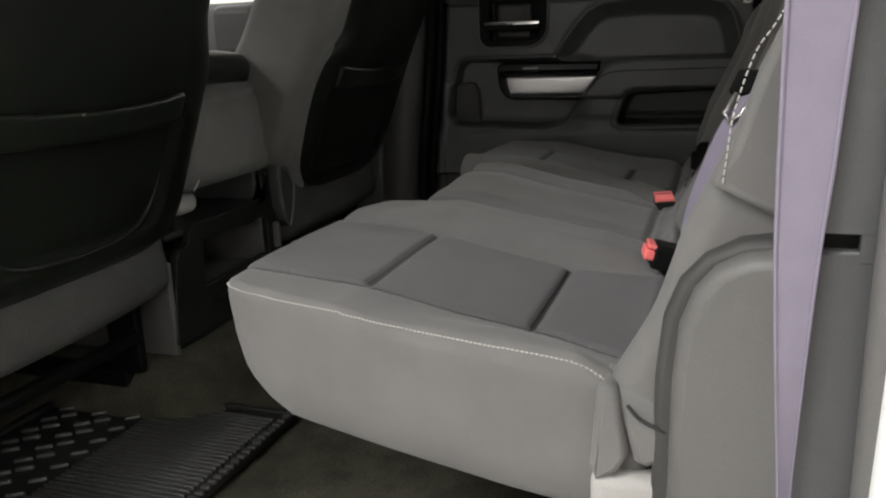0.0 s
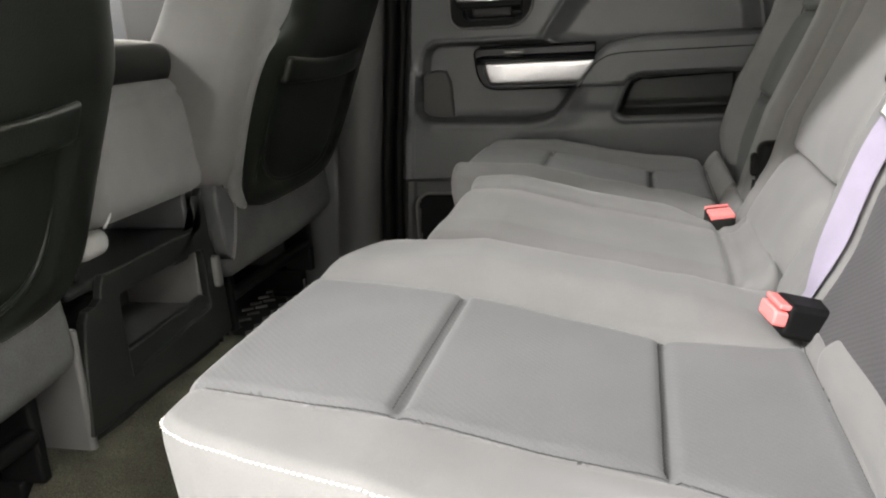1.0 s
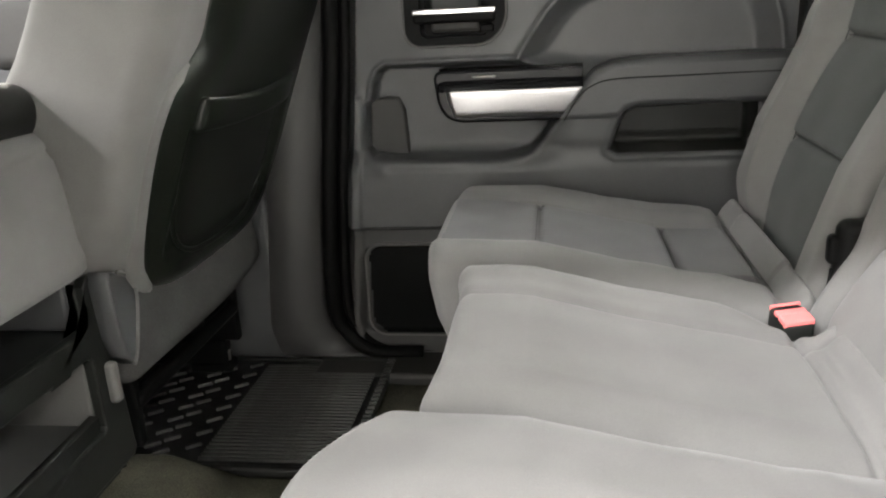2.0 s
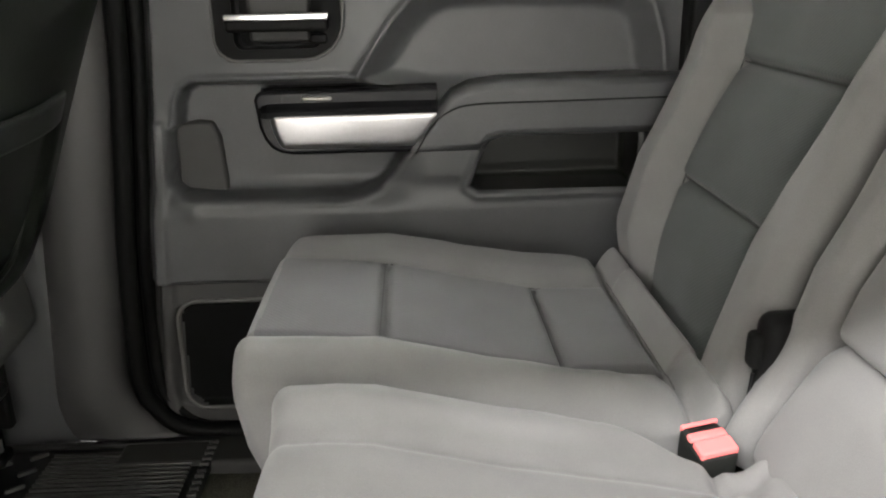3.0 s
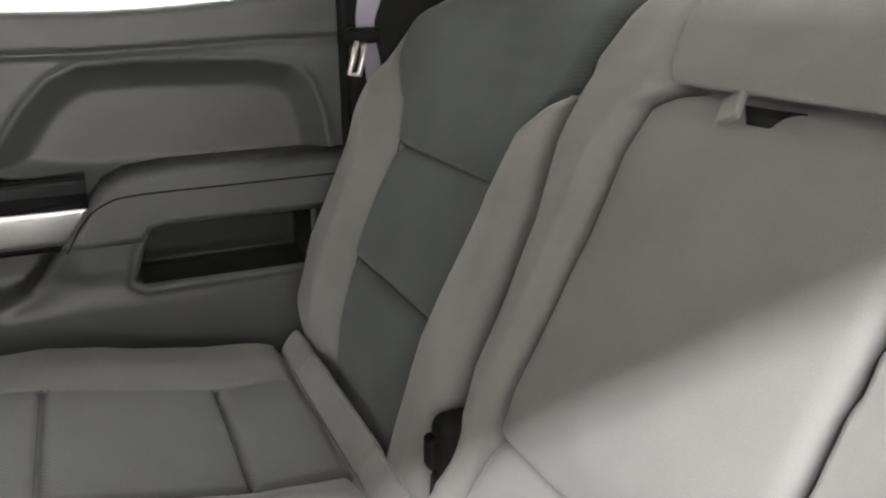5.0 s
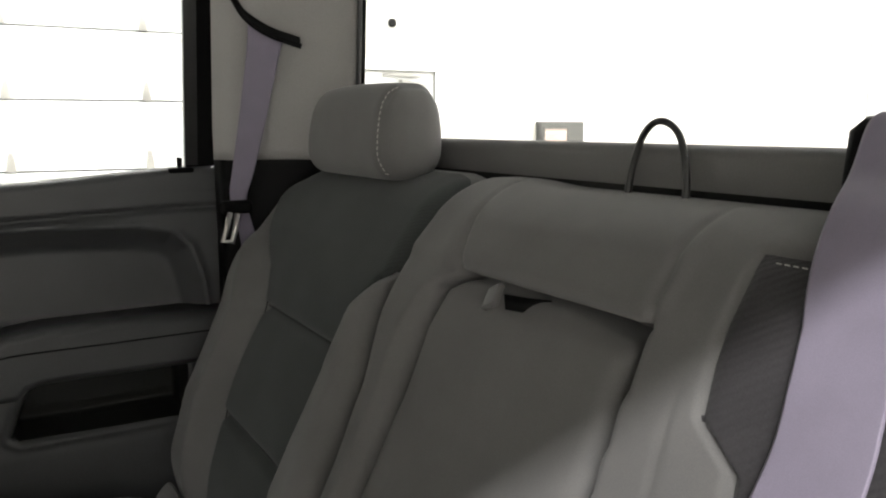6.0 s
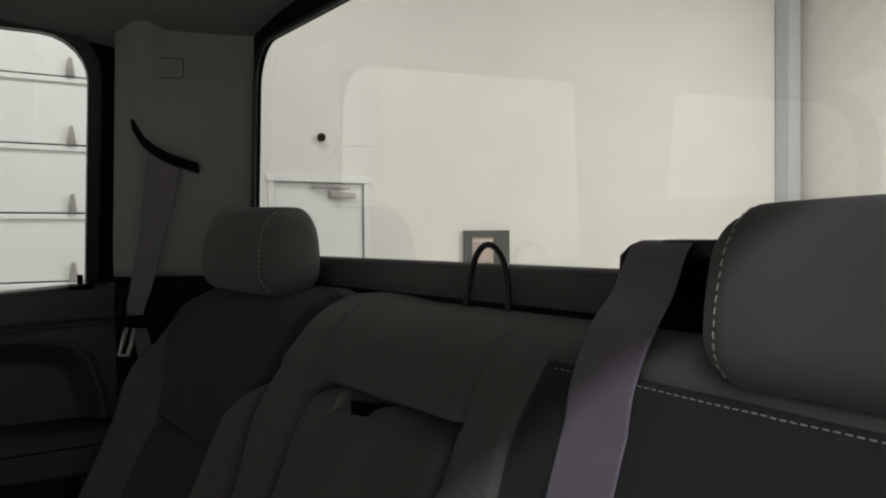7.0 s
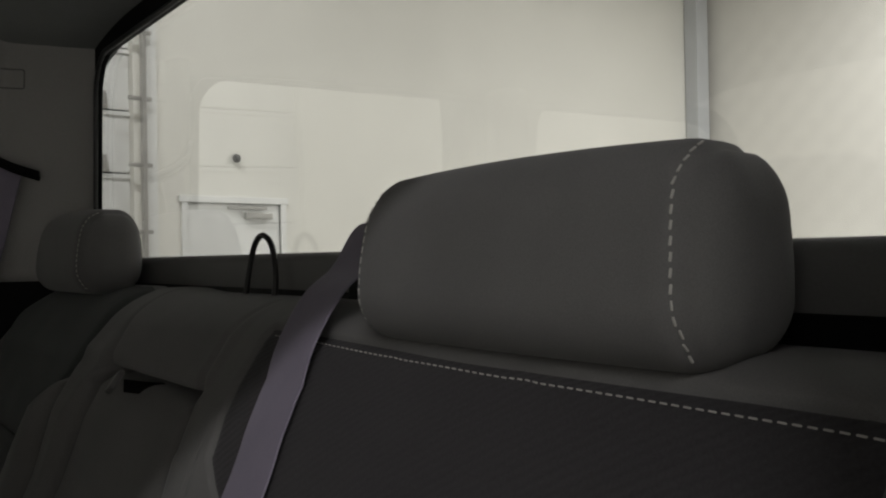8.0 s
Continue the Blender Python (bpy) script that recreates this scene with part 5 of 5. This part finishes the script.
def console():
    t = thing("centre_console", "dark plastic centre console with folded padded seat", "console", (-0.66, 0.065, 0.08))

    def b(name, lo, hi, mat, r=0.008, label="", p=None):
        return block(name, lo, hi, mat, p or t, r, label)
    def even(poly, n=72):
        """n points at even steps round a polygon."""
        q = np.array(poly + poly[:1], float)
        run = np.concatenate([[0], np.cumsum(np.linalg.norm(np.diff(q, axis=0), axis=1))])
        at = np.linspace(0, run[-1], n + 1)[:-1]
        return list(zip(np.interp(at, run, q[:, 0]), np.interp(at, run, q[:, 1])))

    def facing(u, w, d):
        return (0.03 - d, u, w)
    # upright front with a notched shoulder and an open bin
    face = [(-0.209, 0.025), (-0.198, 0.12), (-0.184, 0.200), (-0.172, 0.207), (-0.150, 0.206), (-0.144, 0.210), (-0.136, 0.238), (-0.128, 0.246), (0.152, 0.246), (0.158, 0.252), (0.155, 0.305), (0.165, 0.312), (0.185, 0.310), (0.192, 0.29), (0.200, 0.15), (0.212, 0.025)]
    hole = [(-0.098, 0.072), (-0.099, 0.12), (-0.101, 0.19), (-0.099, 0.204), (-0.090, 0.206), (-0.05, 0.206), (0.0, 0.206), (0.05, 0.206), (0.10, 0.206), (0.135, 0.206), (0.143, 0.203), (0.145, 0.19), (0.147, 0.12), (0.148, 0.095)]
    start = int(np.argmin([abs(a + 0.098) + abs(c - 0.072) for a, c in even(hole)]))
    outer, inner = even(face), even(hole)
    inner = inner[start:] + inner[:start]
    plate = ring("front_plate", outer, inner, facing, 0.016, CONSOLE, t, "dark plastic console front with an open bin")
    bev = plate.modifiers.new("edge", "BEVEL")
    bev.width, bev.segments, bev.limit_method, bev.angle_limit = 0.003, 2, "ANGLE", radians(50)
    slab("bin_lip", [(-0.098, 0.068), (-0.098, 0.110), (0.146, 0.118), (0.148, 0.090)], lambda u, w, d: (0.020 - d, u, w), 0.012, CONSOLE, t, 0.003)
    # paler plastic paints in the light on the wall facing the open door
    b("left_wall", (-0.45, -0.210, -0.02), (0.026, -0.196, 0.19), PLASTIC_MID, 0.006, "side of the console, paler for the light on it")
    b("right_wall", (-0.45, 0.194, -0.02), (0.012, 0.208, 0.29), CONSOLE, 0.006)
    b("shelf", (-0.45, -0.19, 0.222), (0.012, 0.19, 0.238), CONSOLE)
    b("shelf_side", (-0.30, -0.150, 0.238), (0.0, -0.138, 0.31), CONSOLE)
    # shelf and bin sides facing that door are paler for light as well
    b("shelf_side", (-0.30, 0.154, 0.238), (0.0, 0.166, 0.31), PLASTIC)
    b("foot", (-0.45, -0.196, -0.06), (0.012, 0.194, 0.05), CONSOLE, 0.01)
    b("bin_floor", (-0.22, -0.12, 0.090), (0.012, 0.16, 0.100), PLASTIC_DIM, 0.003)
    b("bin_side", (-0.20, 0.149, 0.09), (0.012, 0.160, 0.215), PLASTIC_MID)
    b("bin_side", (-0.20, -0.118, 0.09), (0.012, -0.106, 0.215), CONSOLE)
    b("bin_back", (-0.215, -0.12, 0.09), (-0.20, 0.16, 0.225), CONSOLE)
    b("bin_divider", (-0.15, 0.045, 0.09), (-0.138, 0.15, 0.20), PLASTIC_DIM)
    b("hook", (0.026, 0.166, 0.125), (0.042, 0.184, 0.185), PLASTIC_MID, 0.006, "pale hook on the console front")
    b("back_wall", (-0.45, -0.165, 0.04), (-0.43, 0.165, 0.24), BLACK)
    v, f = rbox((0.028, 0.035, 0.022), 0.02, (2, 2, 2), 4)
    mesh("hinge_knob", v + np.array((-0.03, -0.085, 0.278)), f, PILLAR, t, True, "grey rounded hinge knob")
    v, f = rbox((0.14, 0.175, 0.105), 0.045, (6, 10, 10), 6)
    z = v[:, 2]
    bulge = 0.010 * np.cos(v[:, 1] / 0.165 * 1.4) * np.cos(z / 0.105 * 1.3) - groove(np.abs(z - 0.062 - 0.01 * v[:, 1] / 0.165), 0.006, 0.006)
    yy = v[:, 1] * (1 - 0.10 * smooth(0.0, 0.10, z)) + 0.032
    pad = mesh("jump_seat_pad", np.stack([v[:, 0] - 0.11 + np.where(v[:, 0] > 0.1, bulge, 0) - 0.10 * z, yy, z + 0.41], 1), f, CLOTH, t, True, "grey cloth padded folding seat")
    tube("seam", [(0.028 - 0.008 - 0.0075, a, 0.472 + 0.01 * (a - 0.045) / 0.165) for a in np.linspace(-0.09, 0.18, 10)], 0.0018, SEAM, pad)
    tube("end_piping", [(0.026 + 0.1 * (0.41 - w), a, w) for a, w in curve([(-0.122, 0.398), (-0.100, 0.372), (-0.092, 0.345), (-0.100, 0.325), (-0.118, 0.312)], 20)], 0.0022, PILLAR, pad, label="pale piping at the end of the pad")
    v, f = rbox((0.17, 0.155, 0.036), 0.034, (4, 8, 2), 6)
    mesh("lid", np.stack([v[:, 0] - 0.16 + 0.012 * np.cos(v[:, 1] * 9), v[:, 1] + 0.03, v[:, 2] + 0.537 - 0.012 * (v[:, 1] / 0.155) ** 2], 1), f, CONSOLE, t, True, "black padded console lid")
    return t


console()


def dashboard():
    t = thing("dashboard", "grey dashboard across the front of the cab", "dashboard", (-1.55, 0, 0.45))
    v, f = rbox((0.22, 0.74, 0.17), 0.08, (4, 10, 4), 5)
    mesh("top_pad", v + np.array((0, 0, 0.17)), f, PLASTIC_LOW, t)
    v, f = rbox((0.03, 0.20, 0.11), 0.02, (2, 4, 3), 4)
    mesh("centre_stack", v + np.array((0.22, 0, 0.18)), f, BLACK, t)
    v, f = rbox((0.02, 0.26, 0.06), 0.015, (2, 4, 3), 4)
    mesh("glovebox", v + np.array((0.22, 0.46, 0.08)), f, PLASTIC, t)
    block("lower_body", (-0.2, -0.74, -0.4), (0.1, 0.74, 0.1), PLASTIC_LOW, t, 0.04)
    return t


dashboard()

# ---- floor mats ----


def mat_rubber(x0, x1, y0, y1, label):
    t = thing("floor_mat", label, "floor mat", (0, 0, 0), group="floor mats")
    z = 0.006
    block("mat_base", (x0, y0, z), (x1, y1, z + 0.010), RUBBER, t, 0.004)
    for a, b2 in (((x0, y0), (x1, y0 + 0.014)), ((x0, y1 - 0.014), (x1, y1)), ((x0, y0), (x0 + 0.014, y1)), ((x1 - 0.014, y0), (x1, y1))):
        block("rim", (*a, z), (*b2, z + 0.018), RUBBER, t, 0.004)
    # ribbed field at the rear, raised studs at the front
    rib_v, rib_f = rbox((0.115, 0.0030, 0.0045), 0.0014, (1, 1, 1), 1)
    me = None
    y = y0 + 0.035
    xm = x1 - 0.145
    while y < y1 - 0.03:
        if me is None:
            ob = mesh("rib", rib_v, rib_f, RUBBERSHEEN, t)
            me = ob.data
        else:
            ob = new("rib", me)
            ob.parent = t
        ob.location = (xm, y, z + 0.011)
        y += 0.0115
    stud_v, stud_f = rbox((0.0145, 0.0042, 0.005), 0.004, (2, 1, 1), 2)
    me = None
    xs = x1 - 0.285
    for i in range(6):
        for j in range(-8, 24):
            # slanting rows of raised dashes, turned by turns
            x = xs - 0.037 * i - 0.012 * (j % 2)
            y = y0 + 0.03 + 0.022 * j
            if (i + j) % 2 or not (y0 + 0.03 < y < y1 - 0.03) or x < x0 + 0.03:
                continue
            if me is None:
                ob = mesh("stud", stud_v, stud_f, STUD, t)
                me = ob.data
            else:
                ob = new("stud", me)
                ob.parent = t
            ob.location = (x, y, z + 0.011)
            ob.rotation_euler = (0, 0, radians(36))
    edge = None
    for j in range(int((y1 - y0) / 0.016)):
        if edge is None:
            v, f = rbox((0.007, 0.004, 0.003), 0.001, (1, 1, 1), 1)
            ob = mesh("edge_tooth", v, f, RUBBERSHEEN, t)
            edge = ob.data
        else:
            ob = new("edge_tooth", edge)
            ob.parent = t
        ob.location = (x1 - 0.007, y0 + 0.012 + 0.016 * j, z + 0.019)
    return t


mat_rubber(-0.84, -0.358, -0.66, -0.185, "black rubber floor mat with ribs and raised studs")
mat_rubber(-0.84, -0.343, 0.36, 0.775, "black rubber floor mat with ribs beside the closed door")

# ---- garage round the truck ----
GROUND = -0.72
WALL_Y = 5.7
WALL_X = 9.9


def garage():
    # ground out of view, its tone likewise chosen for bounced light
    g = block("ground", (-9, -8, GROUND - 0.1), (WALL_X + 0.3, WALL_Y + 0.3, GROUND), CONCRETE, None, 0.002)
    tagged(g, "sealed grey concrete garage floor", "floor", kind="structure")
    c = block("garage_ceiling", (-9, -8, 4.8), (WALL_X + 0.3, WALL_Y + 0.3, 4.9), CEILINGWHITE, None, 0.002)
    tagged(c, "white garage ceiling", "ceiling", kind="structure")
    # wall with openings for the overhead door and the service door
    top = 4.8
    ox0, ox1, oz = -2.6, 2.24, 2.9
    dx0, dx1, dz = 2.66, 3.50, 1.345
    w = thing("wall_north", "white painted garage wall with two doors", "wall", (0, WALL_Y, 0), kind="structure")
    for lo, hi in (((-9, GROUND), (ox0, top)), ((ox0, oz), (ox1, top)), ((ox1, GROUND), (dx0, top)), ((dx0, dz), (dx1, top)), ((dx1, GROUND), (WALL_X, top))):
        block("wall_panel", (lo[0], 0, lo[1]), (hi[0], 0.2, hi[1]), WALLWHITE, w, 0.001)
    # overhead sectional door
    d = thing("overhead_door", "white sectional overhead garage door, closed", "garage door", (0, WALL_Y + 0.10, 0), kind="structure")
    z = -0.417
    h = 0.496
    block("section", (ox0, 0.0, GROUND), (ox1, 0.04, z - 0.006), DOORWHITE, d, 0.006)
    for i in range(7):
        sec = block("section", (ox0, 0.0, z + 0.006), (ox1, 0.04, z + h - 0.006), DOORWHITE, d, 0.006)
        block("rib_top", (ox0, -0.018, z + h - 0.045), (ox1, 0.0, z + h - 0.008), DOORWHITE, d, 0.005)
        for hx in (-1.95, -1.04, -0.13, 0.78, 1.68):
            hv, hf = rbox((0.032, 0.012, 0.07), 0.008, (1, 1, 1), 2)
            hv[:, 0] *= np.where(hv[:, 2] > 0.02, 0.45, 1.0)
            mesh("hinge", hv + np.array((hx + 0.36, -0.028, z + h + 0.07)), hf, STEEL, d)
        z += h
    for x in (ox1 + 0.03,):
        block("track", (x, -0.24, GROUND), (x + 0.03, -0.17, 2.9), STEEL, d, 0.004, "galvanised door track")
        block("jamb", (x + 0.06, -0.15, GROUND), (x + 0.14, -0.10, 2.95), DOORWHITE, d, 0.004)
        for k in range(6):
            block("track_bracket", (x - 0.10, -0.22, 0.04 + 0.52 * k), (x + 0.08, -0.19, 0.07 + 0.52 * k), STEEL, d, 0.004)
    # service door
    s = thing("door_4", "closed white steel service door with a closer", "door", (dx0, WALL_Y, GROUND), kind="structure")
    block("leaf", (0.004, 0.012, 0.01), (dx1 - dx0 - 0.004, 0.06, dz - GROUND - 0.004), DOORWHITE, s, 0.004)
    for a, b2 in (((-0.05, -0.02, 0), (0.0, 0.1, dz - GROUND + 0.05)), ((dx1 - dx0, -0.02, 0), (dx1 - dx0 + 0.05, 0.1, dz - GROUND + 0.05)), ((-0.07, -0.025, dz - GROUND), (dx1 - dx0 + 0.07, 0.1, dz - GROUND + 0.055))):
        block("door_frame", a, b2, DOORWHITE, s, 0.004)
    closer = block("door_closer", (dx1 - dx0 - 0.34, -0.045, dz - GROUND - 0.13), (dx1 - dx0 - 0.09, 0.03, dz - GROUND - 0.07), STEEL, s, 0.012, "grey door closer")
    block("closer_arm", (dx1 - dx0 - 0.50, -0.03, dz - GROUND - 0.05), (dx1 - dx0 - 0.14, -0.012, dz - GROUND - 0.025), STEEL, s, 0.004)
    # end wall of painted block
    e = thing("wall_east", "white painted concrete block garage wall", "wall", (WALL_X, 0, 0), kind="structure")
    block("core", (0.02, -8, GROUND), (0.3, WALL_Y, top), BLOCKWHITE, e, 0.001)
    # unseen plain walls close the room; their tone sets light bounced into the cab
    for nm, lo, hi in (("wall_south", (-9, -8.2, GROUND), (WALL_X, -8, top)), ("wall_west", (-9.2, -8, GROUND), (-9, WALL_Y, top))):
        o = block(nm, lo, hi, WALLGREY if nm == "wall_south" else WALLWHITE, None, 0.002)
        tagged(o, "plain grey garage wall" if nm == "wall_south" else "plain white garage wall", "wall", kind="structure")
    col = block("column", (WALL_X - 0.36, WALL_Y - 0.20, GROUND), (WALL_X - 0.10, WALL_Y - 0.01, top), COLUMN, None, 0.006)
    tagged(col, "pale grey steel column in the wall corner", "column", kind="structure")


garage()


def wall_items():
    p = thing("wall_dome", "small dark round sensor on the garage wall", "sensor", (3.085, WALL_Y - 0.03, 1.727))
    v, f = rbox((0.036, 0.025, 0.036), 0.033, (1, 1, 1), 4)
    mesh("dome", v, f, BLACK, p)
    s = thing("notice_frame", "dark framed notice with a pale sheet on the wall", "notice frame", (4.83, WALL_Y - 0.03, 0.735))
    ring("frame", loop(-0.27, 0.27, -0.19, 0.19, 0.004), loop(-0.185, 0.085, -0.135, 0.125, 0.003), lambda u, w, d: (u, d - 0.02, w), 0.03, PLASTIC_LOW, s)
    block("sheet", (-0.19, -0.005, -0.14), (0.09, 0.004, 0.13), material("pink_paper", (0.45, 0.34, 0.30), 0.7), s, 0.002, "pinkish paper sheet")
    block("bar", (-0.17, -0.008, 0.085), (0.07, -0.004, 0.095), WALLWHITE, s, 0.001)


    c = thing("wall_cabinet", "low white metal cabinet against the block wall", "cabinet", (9.64, 3.80, GROUND))
    block("body", (-0.24, -0.48, 0.06), (0.24, 0.48, 1.58), DOORWHITE, c, 0.008)
    block("top", (-0.26, -0.50, 1.58), (0.25, 0.50, 1.63), DOORWHITE, c, 0.006)
    block("plinth", (-0.20, -0.48, 0.0), (0.22, 0.48, 0.06), DOORWHITE, c, 0.004)
    for k in (-1, 1):
        leaf = block("cabinet_door", (-0.256, 0.24 * k - 0.233, 0.08), (-0.24, 0.24 * k + 0.233, 1.56), DOORWHITE, c, 0.004)
        block("handle", (-0.275, -0.03 * k - 0.008, 0.9), (-0.256, -0.03 * k + 0.008, 1.02), STEEL, leaf, 0.004)


wall_items()


def blocks_of_wall():
    """Courses of the painted block wall behind the truck, as raised blocks with recessed joints."""
    e = bpy.data.objects["wall_east"]
    v, f = rbox((0.012, 0.1985, 0.0985), 0.0015, (1, 1, 1), 1)
    me = None
    row = 0
    z = GROUND + 0.1
    count = 0
    while z < 4.7:
        y = 5.4 - (0.2 if row % 2 else 0)
        while y > 0.4 and count < 300:
            if me is None:
                ob = mesh("wall_block", v, f, BLOCKWHITE, e, False)
                me = ob.data
            else:
                ob = new("wall_block", me)
                ob.parent = e
            ob.location = (0.0302, y, z)
            y -= 0.4
            count += 1
        z += 0.2
        row += 1


blocks_of_wall()
